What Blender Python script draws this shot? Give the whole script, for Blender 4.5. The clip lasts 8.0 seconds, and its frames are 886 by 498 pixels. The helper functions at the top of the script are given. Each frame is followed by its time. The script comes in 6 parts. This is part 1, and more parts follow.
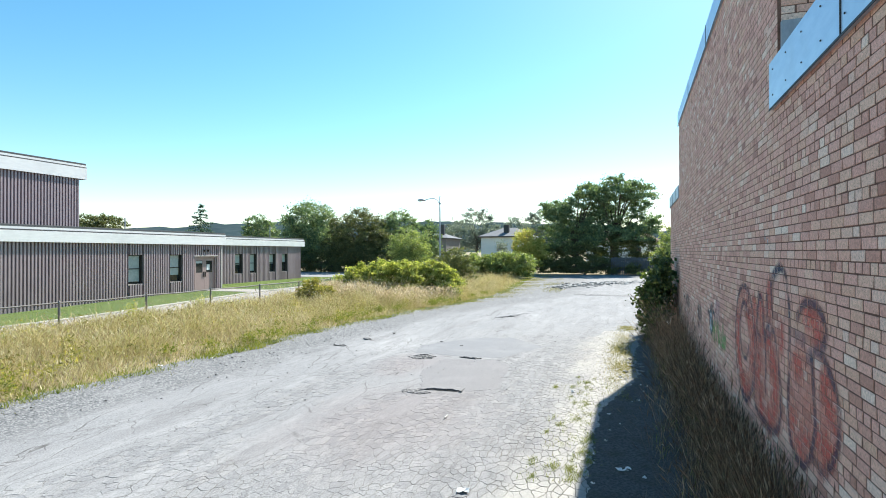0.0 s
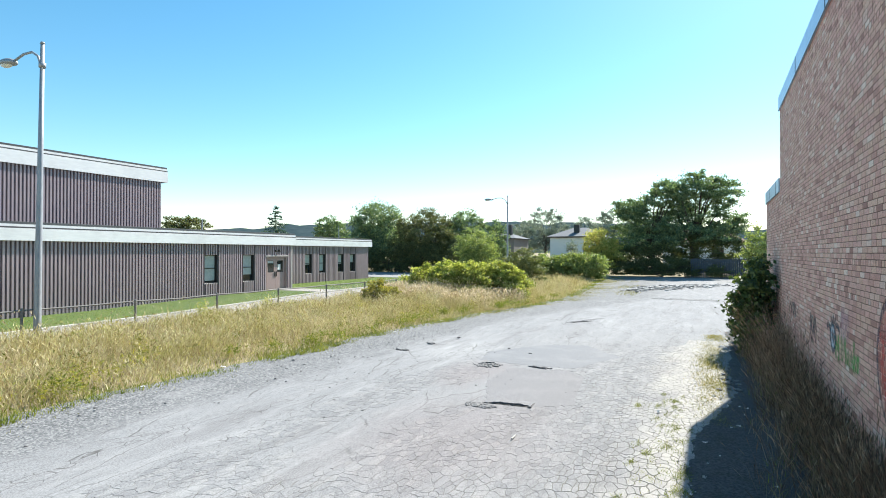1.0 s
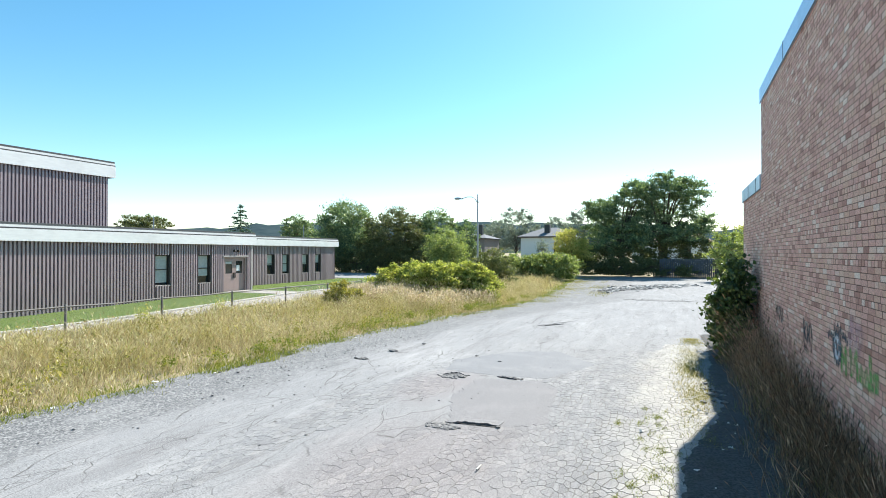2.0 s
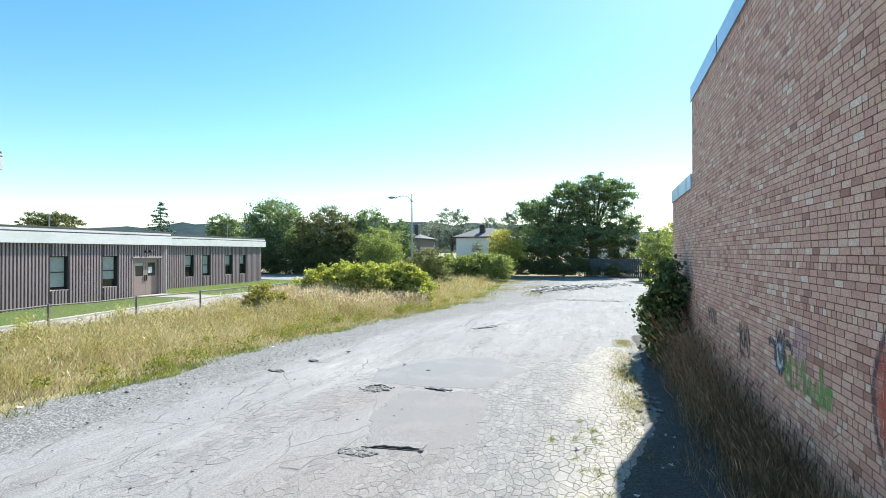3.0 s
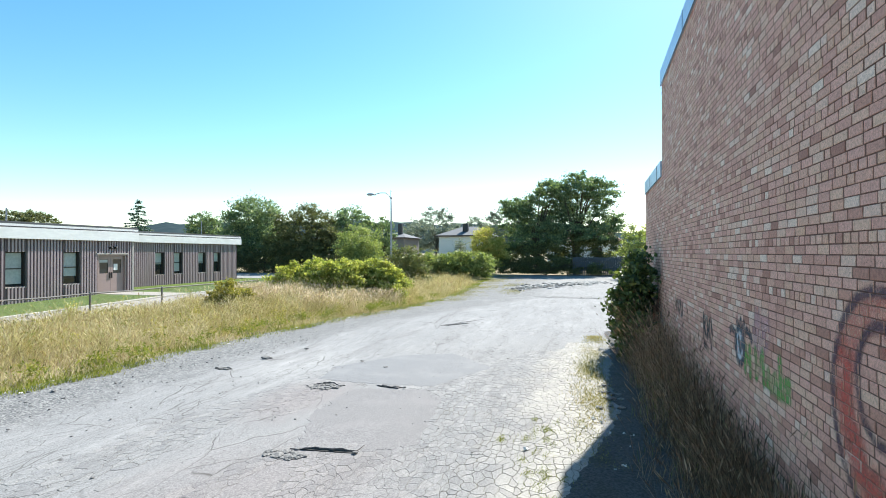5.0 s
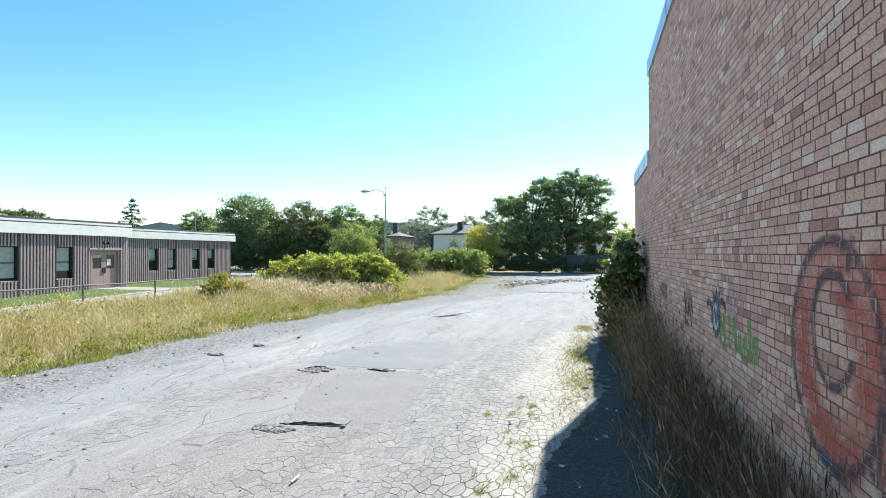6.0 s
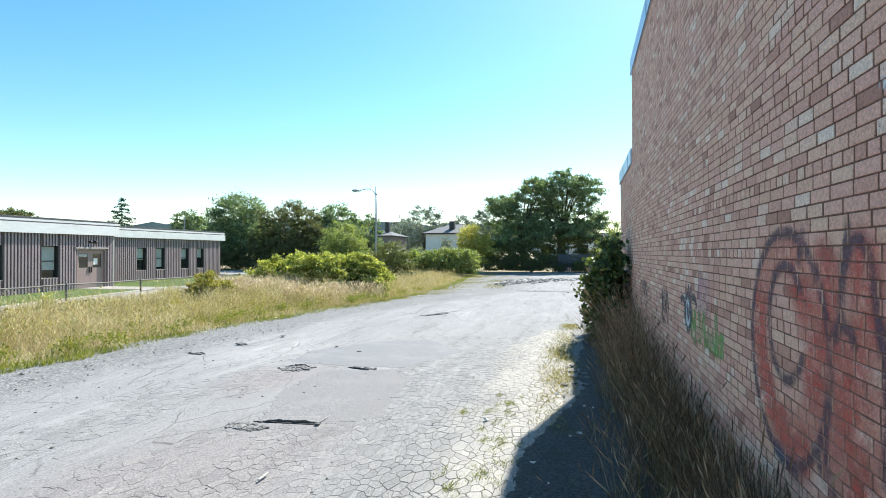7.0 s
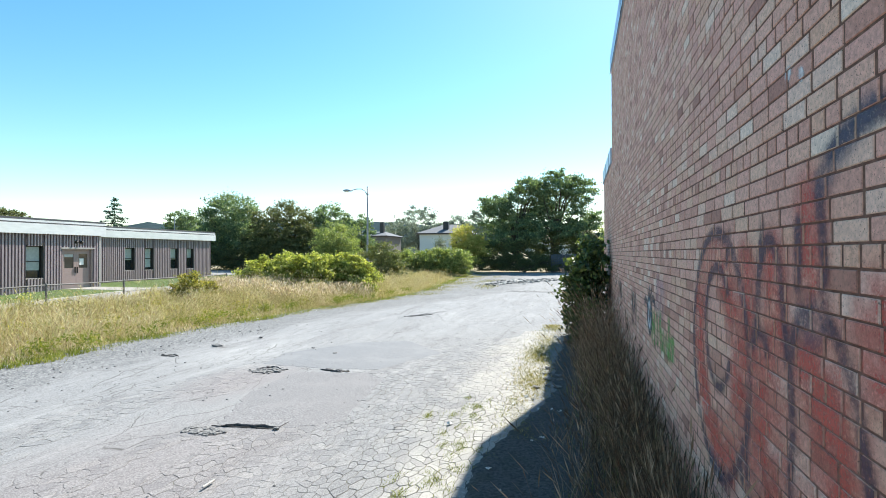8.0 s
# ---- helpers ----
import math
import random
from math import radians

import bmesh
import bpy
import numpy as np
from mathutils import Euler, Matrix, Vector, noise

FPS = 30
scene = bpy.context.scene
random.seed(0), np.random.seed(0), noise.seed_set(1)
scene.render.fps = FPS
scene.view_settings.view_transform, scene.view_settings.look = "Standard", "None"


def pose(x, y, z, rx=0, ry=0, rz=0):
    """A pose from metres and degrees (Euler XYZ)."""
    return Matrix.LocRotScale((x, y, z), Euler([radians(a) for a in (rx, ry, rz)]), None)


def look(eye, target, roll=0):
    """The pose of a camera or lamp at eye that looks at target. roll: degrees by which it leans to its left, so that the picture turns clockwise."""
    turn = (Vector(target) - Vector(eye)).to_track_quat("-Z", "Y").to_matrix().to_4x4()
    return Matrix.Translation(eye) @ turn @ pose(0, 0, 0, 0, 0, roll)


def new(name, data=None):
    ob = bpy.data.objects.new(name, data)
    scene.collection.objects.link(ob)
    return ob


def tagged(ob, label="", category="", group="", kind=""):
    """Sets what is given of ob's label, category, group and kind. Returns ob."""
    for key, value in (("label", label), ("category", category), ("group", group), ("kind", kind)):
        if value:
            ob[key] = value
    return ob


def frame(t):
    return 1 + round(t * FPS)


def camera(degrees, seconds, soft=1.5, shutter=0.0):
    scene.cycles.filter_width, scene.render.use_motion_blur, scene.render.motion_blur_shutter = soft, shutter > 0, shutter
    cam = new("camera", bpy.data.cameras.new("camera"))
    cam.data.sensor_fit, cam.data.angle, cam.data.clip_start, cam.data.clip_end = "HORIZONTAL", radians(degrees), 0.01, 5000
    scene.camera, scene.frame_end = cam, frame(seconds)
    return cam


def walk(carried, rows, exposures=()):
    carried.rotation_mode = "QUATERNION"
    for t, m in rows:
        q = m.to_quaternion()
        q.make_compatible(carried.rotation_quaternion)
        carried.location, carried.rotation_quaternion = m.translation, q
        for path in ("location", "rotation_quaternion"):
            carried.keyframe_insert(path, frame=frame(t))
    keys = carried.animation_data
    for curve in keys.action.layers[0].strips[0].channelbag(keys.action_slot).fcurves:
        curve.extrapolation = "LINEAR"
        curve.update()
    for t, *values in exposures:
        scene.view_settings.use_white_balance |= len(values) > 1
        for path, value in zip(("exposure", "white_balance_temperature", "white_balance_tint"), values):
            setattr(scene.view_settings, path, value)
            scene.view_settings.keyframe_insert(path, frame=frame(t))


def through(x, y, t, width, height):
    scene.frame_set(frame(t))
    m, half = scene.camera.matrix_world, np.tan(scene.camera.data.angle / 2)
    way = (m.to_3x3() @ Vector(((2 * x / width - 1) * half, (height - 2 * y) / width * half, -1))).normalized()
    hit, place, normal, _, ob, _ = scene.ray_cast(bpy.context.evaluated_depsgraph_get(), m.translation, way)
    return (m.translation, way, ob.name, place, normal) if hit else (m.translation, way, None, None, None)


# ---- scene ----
cam = camera(79.0, 8.0, soft=0.95)
METRES, EYE, TILT, LEAN, TURN = 4.876, 2.55, 0.0, 0.0, 19.6
ROWS = [
    (0.00, 0.0000, 0.0000, 0.0000, -0.03, 0.35, 0.10), 
    (0.10, -0.0006, 0.0154, -0.0002, -0.08, 0.35, 0.10), 
    (0.20, -0.0013, 0.0307, -0.0004, -0.09, 0.35, 0.09), 
    (0.30, -0.0019, 0.0461, -0.0006, -0.09, 0.35, 0.09), 
    (0.40, -0.0024, 0.0617, -0.0007, -0.09, 0.35, 0.08), 
    (0.50, -0.0025, 0.0778, -0.0006, -0.09, 0.35, 0.07), 
    (0.60, -0.0023, 0.0942, -0.0002, 1.30, 0.36, 0.05), 
    (0.70, -0.0019, 0.1110, 0.0004, 3.67, 0.37, 0.03), 
    (0.80, -0.0013, 0.1280, 0.0011, 4.89, 0.38, 0.01), 
    (0.90, -0.0004, 0.1455, 0.0017, 6.59, 0.39, -0.01), 
    (1.00, 0.0005, 0.1635, 0.0023, 7.14, 0.40, -0.03), 
    (1.10, 0.0015, 0.1825, 0.0027, 6.79, 0.41, -0.04), 
    (1.20, 0.0026, 0.2027, 0.0029, 6.50, 0.41, -0.05), 
    (1.75, 0.0105, 0.3270, 0.0029, 5.18, 0.41, -0.04), 
    (2.30, 0.0253, 0.4512, 0.0029, 1.61, 0.40, 0.01), 
    (2.40, 0.0292, 0.4714, 0.0031, 0.38, 0.40, 0.02), 
    (2.50, 0.0334, 0.4903, 0.0035, -0.64, 0.40, 0.02), 
    (2.60, 0.0379, 0.5083, 0.0040, -1.13, 0.40, 0.02), 
    (2.70, 0.0425, 0.5257, 0.0045, -1.64, 0.41, 0.03), 
    (2.80, 0.0474, 0.5427, 0.0051, -2.04, 0.41, 0.03), 
    (2.90, 0.0530, 0.5593, 0.0057, -2.36, 0.42, 0.03), 
    (3.00, 0.0594, 0.5756, 0.0063, -2.61, 0.42, 0.04), 
    (3.20, 0.0752, 0.6084, 0.0077, -3.05, 0.42, 0.06), 
    (3.50, 0.1022, 0.6518, 0.0093, -3.37, 0.43, 0.09), 
    (3.70, 0.1207, 0.6728, 0.0094, -3.48, 0.44, 0.08), 
    (4.00, 0.1467, 0.6938, 0.0069, -3.52, 0.45, 0.05), 
    (4.20, 0.1589, 0.6994, 0.0015, -3.65, 0.45, 0.04), 
    (4.50, 0.1731, 0.7003, -0.0098, -3.74, 0.46, 0.04), 
    (4.70, 0.1810, 0.6992, -0.0191, -3.80, 0.46, 0.04), 
    (5.80, 0.2042, 0.6651, -0.0860, -4.38, 0.49, 0.08), 
    (6.00, 0.2098, 0.6616, -0.0926, -4.43, 0.49, 0.08), 
    (6.20, 0.2160, 0.6598, -0.0960, -4.48, 0.49, 0.08), 
    (6.50, 0.2272, 0.6590, -0.0986, -4.82, 0.48, 0.08), 
    (6.70, 0.2374, 0.6603, -0.0999, -5.06, 0.48, 0.08), 
    (7.00, 0.2560, 0.6641, -0.1008, -5.10, 0.47, 0.09), 
    (7.20, 0.2705, 0.6670, -0.1008, -5.22, 0.47, 0.08), 
    (7.50, 0.2952, 0.6722, -0.1004, -5.29, 0.48, 0.07), 
    (7.70, 0.3136, 0.6761, -0.1001, -5.41, 0.48, 0.08), 
    (8.00, 0.3428, 0.6822, -0.0996, -5.42, 0.48, 0.09), 
]
walk(cam, [(t, pose(0, 0, EYE, TILT, LEAN, TURN) @ pose(METRES * x, METRES * y, METRES * z, 90 + pitch, roll, yaw)) for t, x, y, z, yaw, pitch, roll in ROWS])

# ---- world, sun, exposure ----
SUN_AZ, SUN_EL = 14.8, 43.0          # degrees from +y towards +x, degrees above the horizon
world = bpy.data.worlds.new("sky")
scene.world = world
world.use_nodes = True
wn = world.node_tree.nodes
wn.clear()
sky = wn.new("ShaderNodeTexSky")
sky.sky_type = "NISHITA"
sky.sun_disc = False
sky.sun_elevation, sky.sun_rotation = radians(SUN_EL), radians(SUN_AZ)
sky.altitude, sky.air_density, sky.dust_density, sky.ozone_density = 50.0, 1.0, 0.24, 1.0
sky_bg, sky_out = wn.new("ShaderNodeBackground"), wn.new("ShaderNodeOutputWorld")
sky_bg.inputs["Strength"].default_value = 0.097
deep = wn.new("ShaderNodeHueSaturation")
deep.inputs["Hue"].default_value, deep.inputs["Saturation"].default_value = 0.482, 1.31
world.node_tree.links.new(sky.outputs["Color"], deep.inputs["Color"])
world.node_tree.links.new(deep.outputs["Color"], sky_bg.inputs["Color"])
world.node_tree.links.new(sky_bg.outputs["Background"], sky_out.inputs["Surface"])
sun = new("sun", bpy.data.lights.new("sun", "SUN"))
sun.data.energy, sun.data.angle, sun.data.color = 5.2, radians(0.55), (0.985, 0.95, 0.875)
sun_way = Vector((math.sin(radians(SUN_AZ)) * math.cos(radians(SUN_EL)), math.cos(radians(SUN_AZ)) * math.cos(radians(SUN_EL)), math.sin(radians(SUN_EL))))
sun.matrix_world = look(sun_way * 60.0, (0, 0, 0))
scene.view_settings.exposure = 1.12


# ---- materials ----
def node(tree, kind, **values):
    n = tree.nodes.new(kind)
    for key, value in values.items():
        n.inputs[key.replace("_", " ")].default_value = value
    return n


def blank(name):
    m = bpy.data.materials.new(name)
    m.use_nodes = True
    t = m.node_tree
    return m, t, t.nodes["Principled BSDF"], t.nodes["Material Output"]


def rgba(c):
    return (c[0], c[1], c[2], 1.0)


def mixed(t, fac, a, b, blend="MIX"):
    n = t.nodes.new("ShaderNodeMix")
    n.data_type, n.blend_type = "RGBA", blend
    for socket, value in ((n.inputs[0], fac), (n.inputs[6], a), (n.inputs[7], b)):
        if hasattr(value, "is_output"):
            t.links.new(value, socket)
        elif isinstance(value, (int, float)):
            socket.default_value = value
        else:
            socket.default_value = rgba(value)
    return n.outputs[2]


def fade(t, value, low, high):
    n = t.nodes.new("ShaderNodeMapRange")
    n.interpolation_type = "SMOOTHSTEP"
    t.links.new(value, n.inputs[0])
    n.inputs[1].default_value, n.inputs[2].default_value = low, high
    return n.outputs[0]


def noisy(t, scale, detail=4.0, rough=0.6, stretch=None):
    c = t.nodes.new("ShaderNodeNewGeometry")
    src = c.outputs["Position"]
    if stretch:
        v = t.nodes.new("ShaderNodeMapping")
        v.inputs["Scale"].default_value = stretch
        t.links.new(src, v.inputs["Vector"])
        src = v.outputs["Vector"]
    n = node(t, "ShaderNodeTexNoise", Scale=scale, Detail=detail, Roughness=rough)
    t.links.new(src, n.inputs["Vector"])
    return n.outputs["Fac"]


def bumped(t, bsdf, height, strength, distance):
    b = node(t, "ShaderNodeBump", Strength=strength, Distance=distance)
    t.links.new(height, b.inputs["Height"])
    t.links.new(b.outputs["Normal"], bsdf.inputs["Normal"])


def surface(name, a, b, fine=40.0, coarse=2.0, rough=0.8, bump=0.3, depth=0.005, metal=0.0, grime=None, grime_amount=0.5, stretch=None, spec=0.4):
    """Two tones by fine grain, a third by broad stains."""
    m, t, p, _ = blank(name)
    grain = noisy(t, fine, 5.0, 0.65, stretch)
    colour = mixed(t, fade(t, grain, 0.3, 0.7), a, b)
    stain = fade(t, noisy(t, coarse, 5.0, 0.6), 0.45, 0.75)
    if grime:
        s = t.nodes.new("ShaderNodeMath")
        s.operation = "MULTIPLY"
        t.links.new(stain, s.inputs[0])
        s.inputs[1].default_value = grime_amount
        colour = mixed(t, s.outputs[0], colour, grime)
    t.links.new(colour, p.inputs["Base Color"])
    p.inputs["Roughness"].default_value, p.inputs["Metallic"].default_value = rough, metal
    p.inputs["Specular IOR Level"].default_value = spec
    if bump:
        bumped(t, p, grain, bump, depth)
    return m


def random_ramp(t, output, stops):
    r = t.nodes.new("ShaderNodeValToRGB")
    r.color_ramp.interpolation = "LINEAR"
    e = r.color_ramp.elements
    while len(e) < len(stops):
        e.new(0.5)
    for k, (at, c) in enumerate(stops):
        e[k].position, e[k].color = at, rgba(c)
    t.links.new(output, r.inputs["Fac"])
    return r.outputs["Color"]


def pieces(name, stops, single, fine=60.0, rough=0.9, bump=0.4, depth=0.003, speck=None, pits=3.2, gloss=0.3):
    """For bricks and slabs: each piece its own tone. single: pieces are objects; else islands of one mesh."""
    m, t, p, _ = blank(name)
    if single:
        chance = t.nodes.new("ShaderNodeObjectInfo").outputs["Random"]
    else:
        chance = t.nodes.new("ShaderNodeNewGeometry").outputs["Random Per Island"]
    colour = random_ramp(t, chance, stops)
    grain = noisy(t, fine, 5.0, 0.7)
    colour = mixed(t, fade(t, grain, 0.25, 0.75), mixed(t, 1.0, colour, (0.66, 0.64, 0.64), "MULTIPLY"), mixed(t, 1.0, colour, (1.10, 1.10, 1.10), "MULTIPLY"))
    if speck:
        colour = mixed(t, fade(t, noisy(t, fine * pits, 3.0, 0.6), 0.615, 0.685), colour, speck)
    t.links.new(colour, p.inputs["Base Color"])
    p.inputs["Roughness"].default_value = rough
    p.inputs["Specular IOR Level"].default_value = gloss
    bumped(t, p, grain, bump, depth)
    return m


def leafy(name, stops, through=0.5, rough=0.55, glow=(1.3, 1.3, 0.6), shade=(0.75, 0.82, 0.70), gloss=0.25, patches=0.55):
    """Leaves and blades: each one its own tone, light passing through."""
    m, t, p, out = blank(name)
    g = t.nodes.new("ShaderNodeNewGeometry")
    colour = random_ramp(t, g.outputs["Random Per Island"], stops)
    patch = fade(t, noisy(t, patches, 4.0, 0.7), 0.34, 0.66)
    colour = mixed(t, patch, mixed(t, 1.0, colour, shade, "MULTIPLY"), colour)
    t.links.new(colour, p.inputs["Base Color"])
    p.inputs["Roughness"].default_value = rough
    p.inputs["Specular IOR Level"].default_value = gloss
    tr = t.nodes.new("ShaderNodeBsdfTranslucent")
    t.links.new(mixed(t, 1.0, colour, glow, "MULTIPLY"), tr.inputs["Color"])
    mx = t.nodes.new("ShaderNodeMixShader")
    mx.inputs[0].default_value = through
    t.links.new(p.outputs[0], mx.inputs[1])
    t.links.new(tr.outputs[0], mx.inputs[2])
    t.links.new(mx.outputs[0], out.inputs["Surface"])
    return m


BRICK_TONES = [(0.0, (0.47, 0.215, 0.155)), (0.07, (0.65, 0.325, 0.24)), (0.22, (0.76, 0.40, 0.31)), (0.36, (0.80, 0.47, 0.325)), (0.50, (0.79, 0.42, 0.33)), (0.66, (0.84, 0.465, 0.36)), (0.80, (0.85, 0.53, 0.38)), (0.93, (0.88, 0.585, 0.46)), (1.0, (0.95, 0.74, 0.60))]
M_BRICK_ONE = pieces("brick single", BRICK_TONES, True, 55.0, 0.72, speck=(0.075, 0.045, 0.036), pits=3.3, gloss=0.4)
M_BRICK = pieces("brick", BRICK_TONES, False, 55.0, 0.72, speck=(0.075, 0.045, 0.036), pits=3.3, gloss=0.4)
M_MORTAR = surface("mortar", (0.14, 0.072, 0.053), (0.24, 0.138, 0.104), 30.0, 1.2, 0.95, 0.5, 0.004, grime=(0.12, 0.062, 0.045), spec=0.1)
M_FLASHING = surface("flashing metal", (0.42, 0.50, 0.60), (0.50, 0.57, 0.66), 14.0, 1.5, 0.38, 0.05, 0.002, metal=0.55, grime=(0.36, 0.40, 0.45), stretch=(1, 0.3, 1))
M_SEAM = surface("dark seam", (0.03, 0.032, 0.035), (0.05, 0.05, 0.055), 60.0, 2.0, 0.7)
M_SIDING = surface("brown siding", (0.275, 0.212, 0.232), (0.325, 0.255, 0.275), 9.0, 0.7, 0.42, 0.05, 0.002, grime=(0.37, 0.30, 0.31), stretch=(1, 1, 0.15), spec=0.8)
M_SIDING_DARK = surface("dark trim", (0.035, 0.034, 0.036), (0.055, 0.052, 0.054), 12.0, 1.0, 0.5, 0.05, 0.002)
M_FASCIA = surface("white fascia", (0.66, 0.66, 0.66), (0.74, 0.74, 0.735), 6.0, 0.8, 0.5, 0.03, 0.002, grime=(0.52, 0.515, 0.51), stretch=(1, 0.4, 2))
M_ROOF_FELT = surface("roof felt", (0.05, 0.055, 0.06), (0.09, 0.095, 0.10), 30.0, 0.6, 0.9)
M_DOOR = surface("brown door paint", (0.27, 0.20, 0.19), (0.32, 0.24, 0.225), 18.0, 1.4, 0.45, 0.04, 0.002)
M_FRAME_DARK = surface("bronze frame", (0.035, 0.030, 0.028), (0.05, 0.043, 0.04), 25.0, 2.0, 0.4, 0.03, 0.001, metal=0.3)
M_SILL = surface("window sill", (0.33, 0.30, 0.29), (0.42, 0.39, 0.37), 20.0, 2.0, 0.6)
M_BLIND = surface("window blind", (0.36, 0.38, 0.38), (0.46, 0.48, 0.47), 8.0, 2.0, 0.8)
M_PAPER = surface("white paper", (0.72, 0.72, 0.70), (0.80, 0.80, 0.78), 30.0, 4.0, 0.8)
M_CONCRETE = surface("concrete", (0.44, 0.41, 0.37), (0.56, 0.53, 0.48), 22.0, 1.1, 0.9, 0.25, 0.004, grime=(0.28, 0.27, 0.25))
M_GALV = surface("galvanised steel", (0.27, 0.285, 0.31), (0.36, 0.375, 0.40), 18.0, 1.6, 0.55, 0.05, 0.001, metal=0.35, stretch=(1, 1, 0.3))
M_RAIL = surface("weathered fence pipe", (0.13, 0.125, 0.12), (0.22, 0.21, 0.20), 14.0, 1.6, 0.7, 0.1, 0.001, metal=0.2, grime=(0.12, 0.09, 0.07))
M_WIRE = surface("fence wire", (0.28, 0.30, 0.31), (0.36, 0.38, 0.39), 40.0, 2.0, 0.5, 0.0, 0.001, metal=0.5)
M_LENS = surface("lamp glass", (0.62, 0.64, 0.60), (0.72, 0.73, 0.70), 12.0, 3.0, 0.25, 0.02, 0.001)
M_SOIL = surface("dry soil and thatch", (0.22, 0.18, 0.11), (0.36, 0.30, 0.19), 26.0, 0.35, 1.0, 0.8, 0.03, grime=(0.10, 0.115, 0.035), grime_amount=0.8)
# soil tone darkened: the wall's shade is put into this colour
M_EARTH_SHADE = surface("earth with painted shade", (0.05, 0.05, 0.051), (0.135, 0.13, 0.125), 30.0, 3.2, 1.0, 0.9, 0.03, grime=(0.05, 0.055, 0.03))
M_LAWN = surface("mown lawn", (0.068, 0.115, 0.012), (0.11, 0.165, 0.022), 45.0, 0.5, 0.9, 0.8, 0.02, grime=(0.13, 0.15, 0.03))
M_FOOTPATH = surface("footpath paving", (0.33, 0.30, 0.275), (0.42, 0.385, 0.35), 30.0, 0.8, 0.9, 0.3, 0.004, grime=(0.27, 0.25, 0.235))
M_STREET = surface("street asphalt", (0.20, 0.205, 0.21), (0.29, 0.29, 0.29), 60.0, 0.7, 0.9, 0.3, 0.004)
M_PATCH = surface("repair asphalt", (0.085, 0.084, 0.088), (0.285, 0.280, 0.284), 48.0, 1.5, 0.9, 0.6, 0.006, grime=(0.225, 0.217, 0.22), grime_amount=0.6)
M_PATCH_FINE = surface("fine repair asphalt", (0.125, 0.13, 0.138), (0.235, 0.24, 0.25), 60.0, 1.3, 0.9, 0.4, 0.004, grime=(0.24, 0.242, 0.246), grime_amount=0.55, stretch=(1, 0.6, 1))
M_RUBBLE = surface("asphalt rubble", (0.10, 0.10, 0.10), (0.27, 0.265, 0.26), 30.0, 3.0, 0.95, 0.7, 0.01)
M_STONE = surface("pale stone", (0.36, 0.35, 0.33), (0.52, 0.50, 0.47), 30.0, 3.0, 0.95, 0.5, 0.01)
# near-black tar tone that also paints the shade inside narrow gaps
M_TAR_AND_SHADE = surface("broken tar and painted gap shade", (0.025, 0.025, 0.025), (0.06, 0.058, 0.055), 40.0, 3.0, 0.95, 0.6, 0.01)
M_BARK = surface("bark", (0.07, 0.055, 0.042), (0.13, 0.105, 0.085), 12.0, 1.5, 0.95, 0.6, 0.02, stretch=(1, 1, 0.2))
M_HOUSE = surface("white house siding", (0.74, 0.75, 0.75), (0.82, 0.82, 0.81), 5.0, 0.5, 0.7, 0.05, 0.003, stretch=(0.2, 0.2, 6))
M_HOUSE_DARK = surface("grey house siding", (0.13, 0.12, 0.12), (0.19, 0.175, 0.17), 5.0, 0.5, 0.7, 0.05, 0.003, stretch=(0.2, 0.2, 6))
M_SHINGLE = surface("grey roof shingles", (0.10, 0.11, 0.125), (0.17, 0.18, 0.195), 9.0, 0.7, 0.9, 0.3, 0.01)
M_SHINGLE_RED = surface("brown roof shingles", (0.18, 0.10, 0.085), (0.25, 0.15, 0.12), 9.0, 0.7, 0.9, 0.3, 0.01)
# board tone darkened and blued: tree shade is put into the colour
M_BOARD_SHADE = surface("weathered fence board with painted shade", (0.065, 0.073, 0.092), (0.11, 0.118, 0.14), 10.0, 1.0, 0.9, 0.3, 0.004, stretch=(1, 1, 0.1))
# the blue-green base colour carries the haze of distance
M_HILL_HAZE = surface("wooded hill in painted haze", (0.030, 0.050, 0.058), (0.052, 0.076, 0.082), 0.06, 0.004, 1.0, 0.0, 1.0, grime=(0.06, 0.082, 0.085), spec=0.0)

# leaf tones lightened and blued to stand in for veiling sun haze
LEAF_DARK = leafy("maple leaves", [(0.0, (0.095, 0.140, 0.088)), (0.5, (0.195, 0.265, 0.150)), (0.85, (0.31, 0.375, 0.19)), (1.0, (0.45, 0.48, 0.23))], 0.38, 0.5, (1.05, 1.15, 0.62), (0.80, 0.86, 0.86), gloss=0.4)
LEAF_OLIVE = leafy("olive leaves", [(0.0, (0.085, 0.102, 0.048)), (0.5, (0.150, 0.166, 0.072)), (0.85, (0.205, 0.215, 0.09)), (1.0, (0.27, 0.25, 0.11))], 0.34, 0.5, (1.05, 1.08, 0.6), (0.85, 0.88, 0.86), gloss=0.4)
LEAF_MID = leafy("birch leaves", [(0.0, (0.16, 0.20, 0.085)), (0.5, (0.31, 0.36, 0.145)), (1.0, (0.50, 0.51, 0.22))], 0.42, 0.5, (1.12, 1.18, 0.6), gloss=0.35)
LEAF_LIME = leafy("knotweed leaves", [(0.0, (0.19, 0.225, 0.06)), (0.4, (0.37, 0.405, 0.115)), (0.8, (0.54, 0.54, 0.18)), (1.0, (0.68, 0.61, 0.28))], 0.46, 0.55, (1.15, 1.18, 0.55), (0.84, 0.88, 0.78), gloss=0.25, patches=1.3)
LEAF_YELLOW = leafy("yellowing leaves", [(0.0, (0.34, 0.36, 0.10)), (0.5, (0.56, 0.53, 0.19)), (0.9, (0.72, 0.62, 0.26)), (1.0, (0.70, 0.45, 0.22))], 0.42, 0.55, (1.1, 1.12, 0.6))
